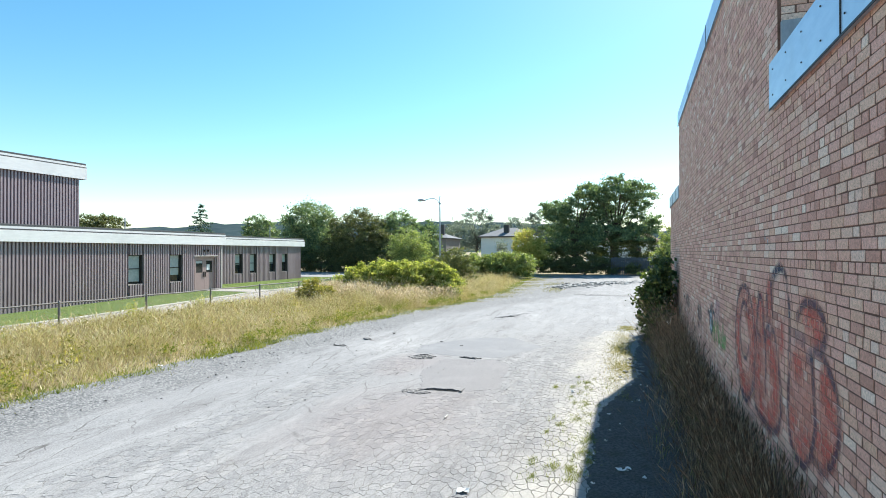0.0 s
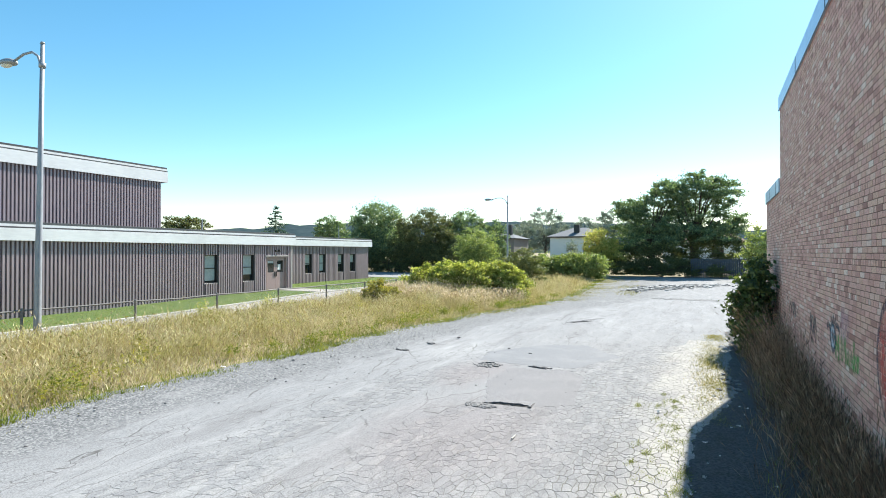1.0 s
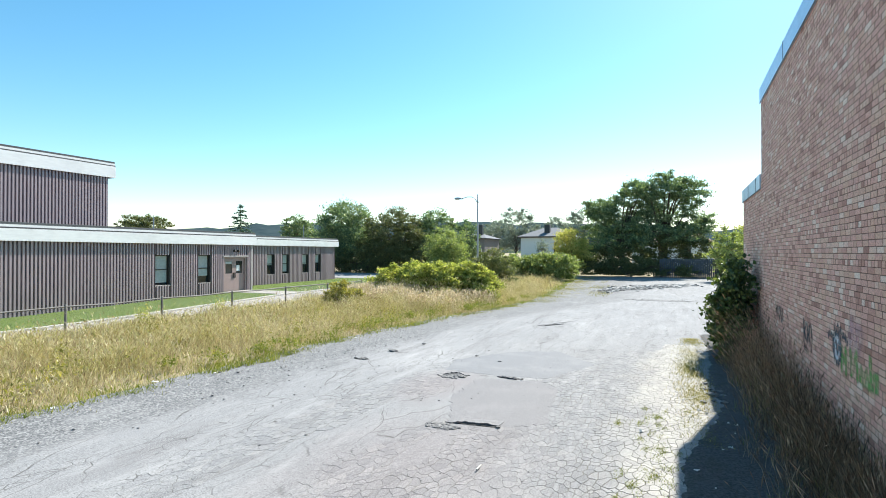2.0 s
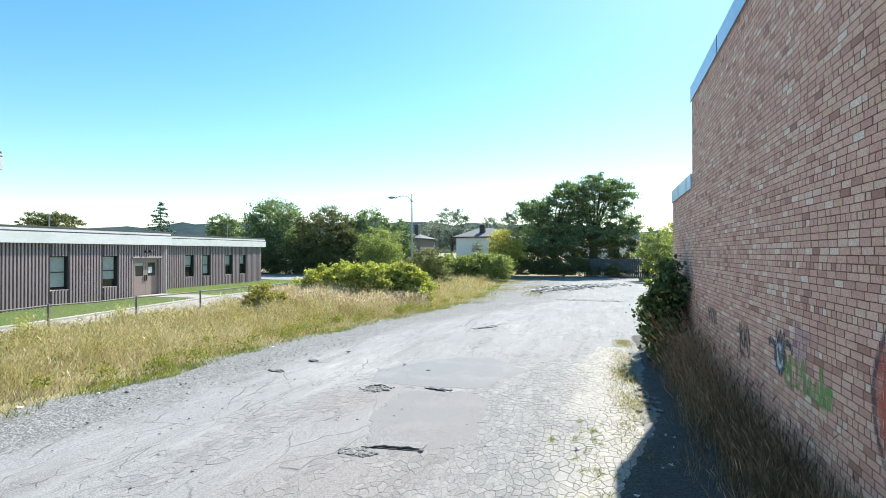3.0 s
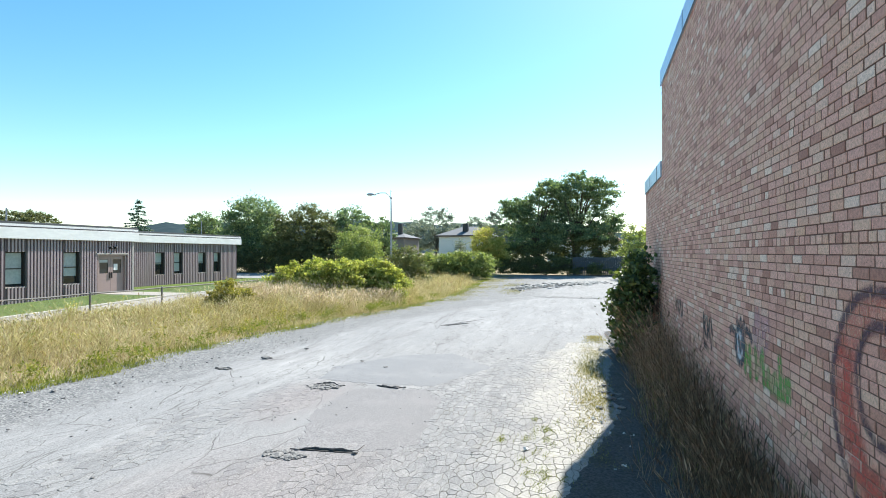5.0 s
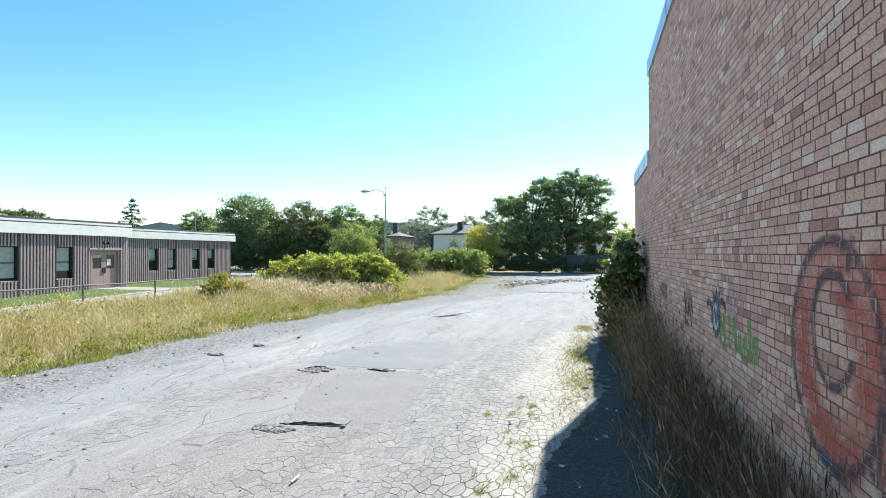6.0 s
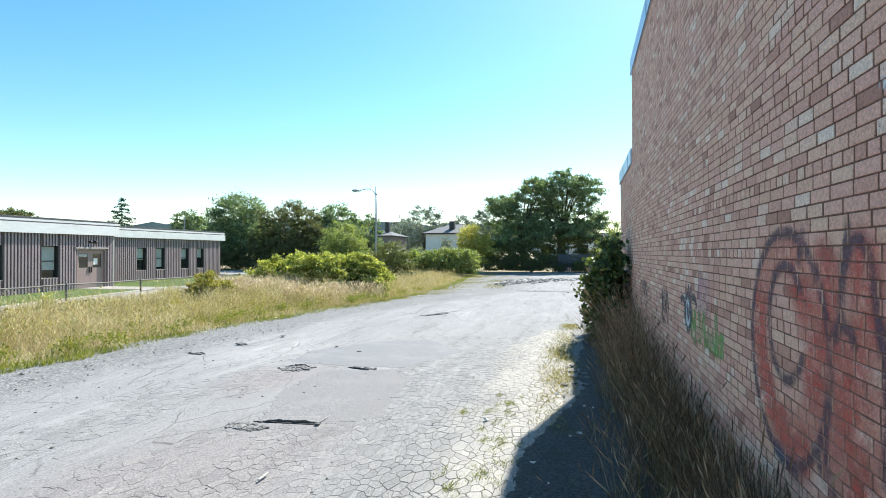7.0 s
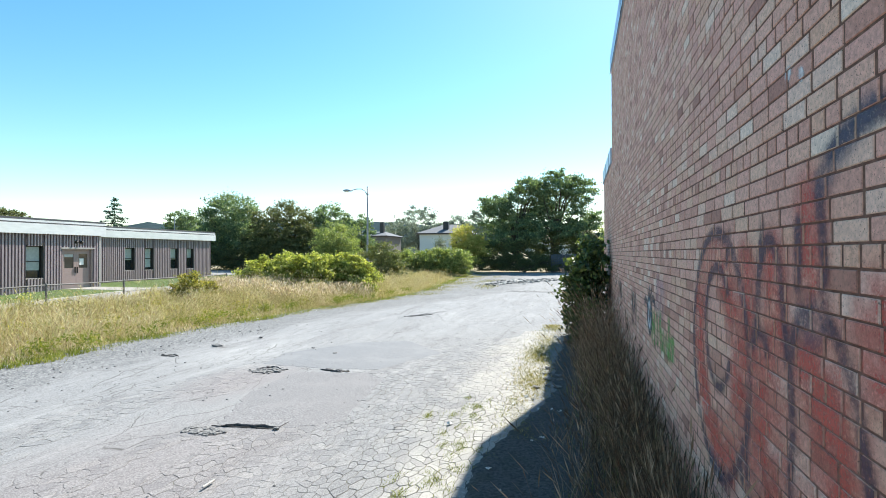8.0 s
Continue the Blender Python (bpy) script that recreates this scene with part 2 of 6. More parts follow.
LEAF_BROWN = leafy("reddish shrub leaves", [(0.0, (0.109, 0.127, 0.045)), (0.5, (0.200, 0.192, 0.065)), (1.0, (0.309, 0.203, 0.083))])
LEAF_SCRUB = leafy("olive scrub leaves", [(0.0, (0.13, 0.15, 0.06)), (0.6, (0.24, 0.25, 0.10)), (1.0, (0.36, 0.33, 0.14))], 0.3, 0.45, (1.05, 1.1, 0.6), gloss=0.5)
LEAF_BROOM = leafy("broom twigs", [(0.0, (0.16, 0.16, 0.05)), (0.5, (0.33, 0.31, 0.095)), (1.0, (0.55, 0.47, 0.14))], 0.4)
LEAF_BUSH = leafy("broad bush leaves", [(0.0, (0.04, 0.065, 0.025)), (0.5, (0.08, 0.12, 0.04)), (0.85, (0.14, 0.185, 0.06)), (1.0, (0.26, 0.29, 0.10))], 0.22, 0.5, gloss=0.4)
LEAF_FIR = leafy("spruce needles", [(0.0, (0.05, 0.105, 0.085)), (1.0, (0.11, 0.185, 0.145))], 0.2, 0.5, gloss=0.5)
# paled and blued: distance haze is painted into the leaf colour
LEAF_FAR_HAZE = leafy("far tree leaves in painted haze", [(0.0, (0.17, 0.21, 0.19)), (0.6, (0.26, 0.30, 0.25)), (1.0, (0.36, 0.385, 0.30))], 0.3, 0.5, (1.0, 1.05, 0.75), (0.9, 0.93, 0.95), gloss=0.5)
DRY_GRASS = leafy("dry grass", [(0.0, (0.22, 0.155, 0.095)), (0.2, (0.43, 0.345, 0.22)), (0.45, (0.64, 0.555, 0.38)), (0.76, (0.82, 0.75, 0.57)), (0.88, (0.42, 0.42, 0.17)), (1.0, (0.24, 0.28, 0.085))], 0.34, 0.7, (1.06, 1.03, 0.80), (0.80, 0.79, 0.55), patches=0.9)
PLUME_GRASS = leafy("pale plume grass", [(0.0, (0.42, 0.35, 0.25)), (0.5, (0.66, 0.58, 0.44)), (1.0, (0.82, 0.75, 0.60))], 0.35, 0.7, (1.05, 1.0, 0.9), (0.85, 0.78, 0.70), patches=1.2)
LAWN_BLADE = leafy("lawn blades", [(0.0, (0.07, 0.115, 0.012)), (0.6, (0.11, 0.165, 0.024)), (1.0, (0.17, 0.20, 0.04))], 0.25, 0.8)
EDGE_GRASS = leafy("yellowing short grass", [(0.0, (0.17, 0.17, 0.055)), (0.5, (0.32, 0.28, 0.10)), (1.0, (0.52, 0.43, 0.22))], 0.3, 0.7)
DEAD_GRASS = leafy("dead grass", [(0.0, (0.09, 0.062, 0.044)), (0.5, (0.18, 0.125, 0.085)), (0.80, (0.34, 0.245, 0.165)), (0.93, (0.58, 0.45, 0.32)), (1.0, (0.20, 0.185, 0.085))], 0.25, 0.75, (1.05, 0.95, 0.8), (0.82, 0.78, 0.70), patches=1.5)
STALK_GRASS = leafy("pale dead stalks", [(0.0, (0.26, 0.165, 0.115)), (0.5, (0.44, 0.315, 0.225)), (1.0, (0.62, 0.48, 0.36))], 0.2, 0.75, (1.05, 0.95, 0.8), (0.85, 0.77, 0.70))
GREEN_WEED = leafy("green weeds", [(0.0, (0.12, 0.16, 0.025)), (0.5, (0.22, 0.255, 0.05)), (1.0, (0.38, 0.35, 0.11))], 0.35, 0.7)


# ---- builders ----
def part(name, shape, material, parent=None, label="", smooth=False):
    """Links a bmesh or a mesh as one object, under a thing or a part."""
    if isinstance(shape, bmesh.types.BMesh):
        data = bpy.data.meshes.new(name)
        shape.to_mesh(data)
        shape.free()
    else:
        data = shape
    if material and not data.materials:
        data.materials.append(material)
    if smooth:
        data.polygons.foreach_set("use_smooth", [True] * len(data.polygons))
    ob = new(name, data)
    ob.parent = parent
    if label:
        tagged(ob, label)
    return ob


def empty(name, place=(0, 0, 0)):
    ob = new(name)
    ob.location = place
    ob.empty_display_size = 0.2
    return ob


def under(ob, parent):
    """Hangs ob under parent without moving it."""
    ob.parent = parent
    ob.matrix_parent_inverse = Matrix.Translation(-parent.location)
    return ob


def box(bm, x0, x1, y0, y1, z0, z1, bevel=0.0):
    made = bmesh.ops.create_cube(bm, size=1.0, matrix=Matrix.Translation(((x0 + x1) / 2, (y0 + y1) / 2, (z0 + z1) / 2)) @ Matrix.Diagonal((x1 - x0, y1 - y0, z1 - z0, 1)))
    if bevel:
        edges = list({e for v in made["verts"] for e in v.link_edges})
        bmesh.ops.bevel(bm, geom=edges, offset=bevel, segments=1, affect="EDGES")
    return bm


def boxed(name, x0, x1, y0, y1, z0, z1, material, parent=None, label="", bevel=0.0):
    ob = part(name, box(bmesh.new(), x0, x1, y0, y1, z0, z1, bevel), material, None, label)
    return under(ob, parent) if parent else ob


def tube(bm, points, radii, sides=8, caps=True):
    """A tapered tube along points."""
    rings = []
    pts = [Vector(p) for p in points]
    for k, p in enumerate(pts):
        way = (pts[min(k + 1, len(pts) - 1)] - pts[max(k - 1, 0)]).normalized()
        a = way.orthogonal().normalized() if abs(way.z) > 0.95 else way.cross(Vector((0, 0, 1))).normalized()
        b = way.cross(a)
        rings.append([bm.verts.new(p + radii[k] * (math.cos(u) * a + math.sin(u) * b)) for u in [2 * math.pi * i / sides for i in range(sides)]])
    for r0, r1 in zip(rings, rings[1:]):
        for i in range(sides):
            bm.faces.new((r0[i], r0[(i + 1) % sides], r1[(i + 1) % sides], r1[i]))
    if caps:
        bm.faces.new(rings[0][::-1])
        bm.faces.new(rings[-1])
    return bm


def quick(name, verts, *faces):
    """A mesh from arrays: verts (n, 3) and one or more (m, k) arrays of corners."""
    data = bpy.data.meshes.new(name)
    verts = np.asarray(verts, dtype=np.float32)
    loops = np.concatenate([np.asarray(f, dtype=np.int32).ravel() for f in faces])
    sizes = np.concatenate([np.full(len(f), f.shape[1], dtype=np.int32) for f in faces])
    data.vertices.add(len(verts))
    data.vertices.foreach_set("co", verts.ravel())
    data.loops.add(len(loops))
    data.loops.foreach_set("vertex_index", loops)
    data.polygons.add(len(sizes))
    data.polygons.foreach_set("loop_start", np.concatenate([[0], np.cumsum(sizes)[:-1]]).astype(np.int32))
    data.update(calc_edges=True)
    data.validate()
    data.polygons.foreach_set("use_smooth", np.zeros(len(data.polygons), dtype=bool))
    return data


def units(n, rng):
    v = rng.normal(size=(n, 3))
    return v / np.linalg.norm(v, axis=1, keepdims=True)


def leaves(name, centres, length, width, rng, droop=0.25):
    """Folded diamond leaves at centres, hanging at every angle."""
    n = len(centres)
    way = units(n, rng)
    way[:, 2] -= droop
    way /= np.linalg.norm(way, axis=1, keepdims=True)
    side = np.cross(way, units(n, rng))
    side /= np.linalg.norm(side, axis=1, keepdims=True) + 1e-9
    up = np.cross(side, way)
    k = rng.uniform(0.65, 1.3, (n, 1))
    l, w = way * length * k / 2, side * width * k / 2
    lift = up * width * 0.18 * k
    verts = np.stack([centres - l, centres + w + lift - l * 0.15, centres + l, centres - w + lift - l * 0.15], axis=1).reshape(-1, 3)
    return quick(name, verts, np.arange(4 * n).reshape(n, 4))


def blades(name, feet, height, width, lean, rng, seeds=0.0, head=0.011):
    """Grass blades at feet (n, 3), heights (n,); a share of them bear a seed head."""
    n = len(feet)
    a = rng.uniform(0, 2 * math.pi, n)
    side = np.stack([np.cos(a), np.sin(a), np.zeros(n)], 1) * (width * rng.uniform(0.6, 1.3, n))[:, None] / 2
    b = rng.uniform(0, 2 * math.pi, n)
    tilt = np.stack([np.cos(b), np.sin(b), np.zeros(n)], 1) * (height * lean * rng.uniform(0.2, 1.6, n))[:, None]
    up = np.zeros((n, 3))
    up[:, 2] = height
    mid = feet + up * 0.55 + tilt * 0.35
    tip = feet + up * 0.97 + tilt
    verts = np.stack([feet - side, feet + side, mid + side * 0.75, mid - side * 0.75, tip], 1).reshape(-1, 3)
    i = 5 * np.arange(n)[:, None]
    quads, tris = i + np.array([[0, 1, 2, 3]]), i + np.array([[3, 2, 4]])
    if seeds:
        m = int(n * seeds)
        t, s = tip[:m], side[:m]
        w = s / (np.linalg.norm(s, axis=1, keepdims=True) + 1e-9) * head * (1 + 0.8 * rng.random((m, 1)))
        d = (tip[:m] - mid[:m])
        d = d / np.linalg.norm(d, axis=1, keepdims=True) * (0.05 + 0.09 * rng.random((m, 1)))
        heads = np.stack([t - d, t - d * 0.3 + w, t + d * 0.35, t - d * 0.3 - w], 1).reshape(-1, 3)
        j = len(verts) + 4 * np.arange(m)[:, None] + np.array([[0, 1, 2, 3]])
        verts, quads = np.concatenate([verts, heads]), np.concatenate([quads, j])
    return quick(name, verts, quads, tris)


def rock(bm, place, size, rng, squash=0.6):
    """One broken lump."""
    made = bmesh.ops.create_icosphere(bm, subdivisions=1, radius=1.0)["verts"]
    turn = Matrix.Rotation(rng.uniform(0, 6.3), 3, "Z")
    for v in made:
        k = size * rng.uniform(0.7, 1.15)
        v.co = Vector(place) + turn @ Vector((v.co.x * k * 1.25, v.co.y * k, v.co.z * k * squash))
    return bm


# ---- ground ----
def step(a, b, x):
    u = np.clip((x - a) / (b - a), 0, 1)
    return u * u * (3 - 2 * u)


def verge_edge(y):
    """Where the wild grass meets the gravel."""
    return np.interp(y, [-20, 0, 8, 12, 16, 19.7, 25, 30, 40, 48, 62], [-10.4, -9.95, -9.75, -9.6, -9.5, -9.1, -8.15, -7.55, -8.2, -9.2, -10.0]) + 0.06 * np.sin(y * 1.7) + 0.05 * np.sin(y * 4.3 + 1) + 0.03 * np.sin(y * 9.1)


def ground_z(x, y):
    lawn = np.interp(y, [-20, 8, 14.5, 25, 40, 80], [-0.05, 0.0, 0.04, 0.31, 0.36, 0.5])
    rise = 0.25 * step(-10.0, -14.5, x) * (1 - step(-17, -20, x))
    z = np.where(x < -16.5, 0, 0) + rise * (1 - step(26, 40, y) * 0.3)
    z = z * (1 - step(-16.2, -19.0, x)) + lawn * step(-16.2, -19.0, x)
    far = np.hypot(x, y - 20)
    return z + 0.9 * step(62, 110, y) + 1.0 * step(70, 220, far)


gx = np.concatenate([[-3500, -1800, -900, -450, -250, -150, -100, -75, -58, -48, -40, -34, -30], np.arange(-28, 4.1, 0.5), [6, 9, 14, 22, 35, 60, 100, 200, 450, 900, 1800, 3500]])
gy = np.concatenate([[-3500, -1800, -900, -450, -200, -100, -50, -30, -20, -14, -10], np.arange(-8, 56.1, 0.75), [58, 61, 65, 70, 76, 84, 94, 108, 130, 160, 220, 320, 480, 800, 1500, 3500]])
GX, GY = np.meshgrid(gx, gy)
GZ = ground_z(GX, GY) - 0.03
sheet = np.stack([GX, GY, GZ], -1).reshape(-1, 3)
cols = len(gx)
ii, jj = np.meshgrid(np.arange(len(gy) - 1), np.arange(cols - 1), indexing="ij")
k0 = (ii * cols + jj).ravel()
ground = part("ground", quick("ground", sheet, np.stack([k0, k0 + 1, k0 + cols + 1, k0 + cols], 1)), M_SOIL, smooth=True)
tagged(ground, "dry brown soil and thatch with green patches", "ground", kind="structure")


def strip(name, x0, x1, y0, y1, lift, material, nx=6, ny=60, under_z=0.12):
    """A paved or mown sheet that follows the ground, with a real edge."""
    xs, ys = np.linspace(x0, x1, nx), np.linspace(y0, y1, ny)
    X, Y = np.meshgrid(xs, ys)
    Z = ground_z(X, Y) + lift
    top = np.stack([X, Y, Z], -1).reshape(-1, 3)
    i, j = np.meshgrid(np.arange(ny - 1), np.arange(nx - 1), indexing="ij")
    k = (i * nx + j).ravel()
    faces = np.stack([k, k + 1, k + nx + 1, k + nx], 1)
    rim = np.concatenate([np.arange(nx), (np.arange(1, ny) * nx + nx - 1), ((ny - 1) * nx + np.arange(nx - 2, -1, -1)), (np.arange(ny - 2, 0, -1) * nx)])
    low = top[rim].copy()
    low[:, 2] -= under_z
    a = rim
    b = np.roll(rim, -1)
    c = len(top) + np.roll(np.arange(len(rim)), -1)
    d = len(top) + np.arange(len(rim))
    return part(name, quick(name, np.concatenate([top, low]), faces, np.stack([b, a, d, c], 1)), material)


tagged(strip("lawn", -27.2, -19.9, -30, 41.0, 0.02, M_LAWN, 10, 90), "short mown green lawn along the brown building", "lawn", kind="structure")
tagged(strip("pavement", -19.65, -16.55, -30, 41.0, 0.03, M_FOOTPATH, 6, 90), "grey asphalt footpath behind the wire fence", "pavement", kind="structure")
tagged(strip("kerb", -19.9, -19.65, -30, 41.0, 0.09, M_CONCRETE, 3, 90, 0.3), "pale concrete kerb edging the lawn", "kerb", kind="structure")
tagged(strip("door_path", -24.2, -19.88, 24.9, 26.6, 0.035, M_FOOTPATH, 6, 6), "concrete path leading to the double door", "path", kind="structure")
tagged(strip("street", -90, -15.5, 41.2, 50.5, 0.03, M_STREET, 30, 10), "sunlit grey asphalt side street", "road", kind="structure")


# the lot: one asphalt sheet, its left shoulder loose gravel
def math_node(t, operation, a, b, c=None):
    n = t.nodes.new("ShaderNodeMath")
    n.operation = operation
    for k, value in enumerate((a, b, c)):
        if value is None:
            continue
        if hasattr(value, "is_output"):
            t.links.new(value, n.inputs[k])
        else:
            n.inputs[k].default_value = value
    return n.outputs[0]


def blot(t, x, y, rx, ry, ragged_edge):
    """A ragged oval stain on the ground: 1 in its middle, 0 outside."""
    g = t.nodes.new("ShaderNodeNewGeometry")
    m = t.nodes.new("ShaderNodeMapping")
    m.inputs["Location"].default_value = (-x / rx, -y / ry, 0)
    m.inputs["Scale"].default_value = (1 / rx, 1 / ry, 0)
    t.links.new(g.outputs["Position"], m.inputs["Vector"])
    d = t.nodes.new("ShaderNodeVectorMath")
    d.operation = "LENGTH"
    t.links.new(m.outputs["Vector"], d.inputs[0])
    return fade(t, math_node(t, "MULTIPLY_ADD", noisy(t, 1.6, 5.0, 0.7, (1.0, 0.5, 1.0)), ragged_edge, d.outputs["Value"]), 1.0 + ragged_edge * 0.75, 0.35 + ragged_edge * 0.4)


def lot_material(name, kind):
    """Worn asphalt. kind: sheet (with cracks and gravel shoulder), islands or object (the slabs between open cracks)."""
    m, t, p, _ = blank(name)
    geo = t.nodes.new("ShaderNodeNewGeometry")
    pos = geo.outputs["Position"]
    broad = noisy(t, 0.35, 5.0, 0.6, (1.0, 0.35, 1.0))
    mid = noisy(t, 3.0, 6.0, 0.65)
    fine = noisy(t, 48.0, 5.0, 0.8)
    base = mixed(t, fade(t, fine, 0.25, 0.75), (0.12, 0.123, 0.128), (0.35, 0.351, 0.352))
    base = mixed(t, fade(t, broad, 0.50, 0.85), base, (0.37, 0.37, 0.367))
    base = mixed(t, fade(t, mid, 0.60, 0.78), base, (0.21, 0.213, 0.217))
    base = mixed(t, fade(t, noisy(t, 42.0, 2.0, 0.5), 0.62, 0.69), base, (0.11, 0.11, 0.11))
    # worn tracks down the lot: bare dark grit in some, pale dust in others
    grit = mixed(t, fade(t, noisy(t, 75.0, 3.0, 0.8), 0.40, 0.62), (0.085, 0.085, 0.088), (0.33, 0.325, 0.325))
    streak = fade(t, noisy(t, 1.5, 7.0, 0.78, (1.0, 0.16, 1.0)), 0.48, 0.64)
    base = mixed(t, streak, base, mixed(t, 0.80, base, grit))
    dusty = fade(t, noisy(t, 2.6, 7.0, 0.8, (1.0, 0.20, 1.3)), 0.46, 0.74)
    base = mixed(t, dusty, base, mixed(t, 0.45, base, (0.40, 0.397, 0.393)))
    # ravelled, slightly reddish wear round the torn hole
    ravel = mixed(t, fade(t, noisy(t, 55.0, 4.0, 0.8), 0.36, 0.66), (0.095, 0.085, 0.085), (0.36, 0.325, 0.325))
    base = mixed(t, math_node(t, "MULTIPLY", blot(t, -3.5, 7.6, 1.7, 2.6, 1.1), 0.55), base, ravel)
    base = mixed(t, math_node(t, "MULTIPLY", blot(t, -4.9, 11.4, 0.8, 1.6, 0.9), 0.60), base, ravel)
    if kind == "sheet":
        # cracks
        warp = node(t, "ShaderNodeTexNoise", Scale=1.7, Detail=3.0)
        t.links.new(pos, warp.inputs["Vector"])
        add = t.nodes.new("ShaderNodeVectorMath")
        add.operation = "MULTIPLY_ADD"
        t.links.new(warp.outputs["Color"], add.inputs[0])
        add.inputs[1].default_value = (0.30, 0.45, 0.0)
        t.links.new(pos, add.inputs[2])
        lines = None
        for scale, wide, stretch, low, high in ((5.6, 0.0085, 0.55, 0.50, 0.60), (1.3, 0.010, 0.40, 0.40, 0.55), (1.9, 0.009, 0.13, 0.46, 0.62)):
            flat = t.nodes.new("ShaderNodeVectorMath")
            flat.operation = "MULTIPLY"
            t.links.new(add.outputs[0], flat.inputs[0])
            flat.inputs[1].default_value = (1.0, stretch, 0.0)
            v = t.nodes.new("ShaderNodeTexVoronoi")
            v.feature = "DISTANCE_TO_EDGE"
            v.inputs["Scale"].default_value = scale
            t.links.new(flat.outputs[0], v.inputs["Vector"])
            where = fade(t, noisy(t, 0.9 + 0.2 * scale, 4.0, 0.7, (1.0, 0.16, 1.0)), low, high)
            one = math_node(t, "MULTIPLY", fade(t, v.outputs["Distance"], wide * scale * 0.75, 0.0), where)
            lines = one if lines is None else math_node(t, "MAXIMUM", lines, one)
        base = mixed(t, math_node(t, "MULTIPLY", lines, 0.88), base, (0.085, 0.08, 0.076))
        # loose gravel on the shoulder
        at = t.nodes.new("ShaderNodeAttribute")
        at.attribute_name = "shoulder"
        g = t.nodes.new("ShaderNodeTexVoronoi")
        g.inputs["Scale"].default_value = 42.0
        t.links.new(pos, g.inputs["Vector"])
        sep = t.nodes.new("ShaderNodeSeparateColor")
        t.links.new(g.outputs["Color"], sep.inputs[0])
        gravel = random_ramp(t, sep.outputs[0], [(0.0, (0.07, 0.072, 0.075)), (0.5, (0.15, 0.153, 0.156)), (1.0, (0.31, 0.308, 0.302))])
        gravel = mixed(t, fade(t, noisy(t, 1.2, 5.0, 0.7, (1.0, 0.4, 1.0)), 0.50, 0.80), gravel, (0.25, 0.25, 0.25))
        shoulder = fade(t, math_node(t, "MULTIPLY_ADD", noisy(t, 1.6, 6.0, 0.7, (1.0, 0.35, 1.0)), 2.4, at.outputs["Fac"]), 3.9, 2.5)
        base = mixed(t, shoulder, base, gravel)
        height = math_node(t, "MULTIPLY_ADD", lines, -0.9, fine)
    else:
        chance = t.nodes.new("ShaderNodeObjectInfo").outputs["Random"] if kind == "object" else geo.outputs["Random Per Island"]
        # cream dust settled on the slabs along the wall
        sep = t.nodes.new("ShaderNodeSeparateXYZ")
        t.links.new(pos, sep.inputs[0])
        settle = math_node(t, "MULTIPLY_ADD", noisy(t, 1.3, 5.0, 0.7, (1.0, 0.5, 1.0)), 1.8, sep.outputs["X"])
        dust = mixed(t, fade(t, fine, 0.25, 0.75), (0.275, 0.265, 0.246), (0.45, 0.436, 0.402))
        base = mixed(t, fade(t, settle, -0.85, 0.30), base, dust)
        base = mixed(t, 1.0, base, random_ramp(t, chance, [(0.0, (0.86, 0.86, 0.87)), (0.35, (0.97, 0.97, 0.97)), (0.8, (1.02, 1.02, 1.01)), (1.0, (1.09, 1.08, 1.06))]), "MULTIPLY")
        height = fine
    t.links.new(base, p.inputs["Base Color"])
    p.inputs["Roughness"].default_value = 0.92
    p.inputs["Specular IOR Level"].default_value = 0.25
    bumped(t, p, height, 0.6, 0.006)
    return m


M_LOT = lot_material("worn asphalt", "sheet")
M_SLAB = lot_material("crazed asphalt", "islands")
M_SLAB_ONE = lot_material("crazed asphalt single", "object")
M_CRACK_DIRT = surface("dark dirt in cracks", (0.07, 0.066, 0.06), (0.15, 0.143, 0.13), 60.0, 2.0, 1.0, 0.6, 0.004, grime=(0.17, 0.165, 0.10), grime_amount=0.5)


def lot_z(x, y):
    """Low waves in the old surface."""
    return 0.012 * np.sin(x * 1.1 + 0.4 * y) * np.sin(0.5 * y) + 0.008 * np.sin(2.3 * x - y)


def build_lot():
    ys = np.concatenate([np.arange(-30, 4, 1.0), np.arange(4, 30, 0.35), np.arange(30, 63, 1.0)])
    us = np.linspace(0, 1, 61)
    rows = []
    shoulder = []
    for y in ys:
        left = float(verge_edge(y)) - 0.3
        right = float(np.interp(y, [-30, 19.7, 21.5, 63], [1.17, 1.17, 22, 22])) + 0.05
        xs = left + (right - left) * us
        rows.append(np.stack([xs, np.full(61, y), lot_z(xs, y)], 1))
        shoulder.append(xs - left - 3.2 * step(20, 38, y))
    v = np.concatenate(rows)
    i, j = np.meshgrid(np.arange(len(ys) - 1), np.arange(60), indexing="ij")
    k = (i * 61 + j).ravel()
    data = quick("lot", v, np.stack([k, k + 1, k + 62, k + 61], 1))
    layer = data.attributes.new("shoulder", "FLOAT", "POINT")
    layer.data.foreach_set("value", np.concatenate(shoulder).astype(np.float32))
    ob = part("road", data, M_LOT, smooth=True)
    return tagged(ob, "cracked pale grey asphalt lot with a gravel shoulder", "lot", kind="structure")


lot = build_lot()


# outline of the wall's cast shadow, used as the dark sheet's left edge
SHADE_EDGE_Y = [-12, 2, 8.4, 9.35, 10.4, 11.5, 13.8, 15, 20]
SHADE_EDGE_X = [-0.2, -0.53, -0.60, -0.61, -0.32, -0.03, -0.03, 0.0, 0.0]


def shade_strip_z(x, y, left):
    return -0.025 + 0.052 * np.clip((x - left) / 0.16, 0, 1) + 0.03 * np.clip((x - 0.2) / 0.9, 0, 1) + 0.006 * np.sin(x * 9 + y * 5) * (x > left)


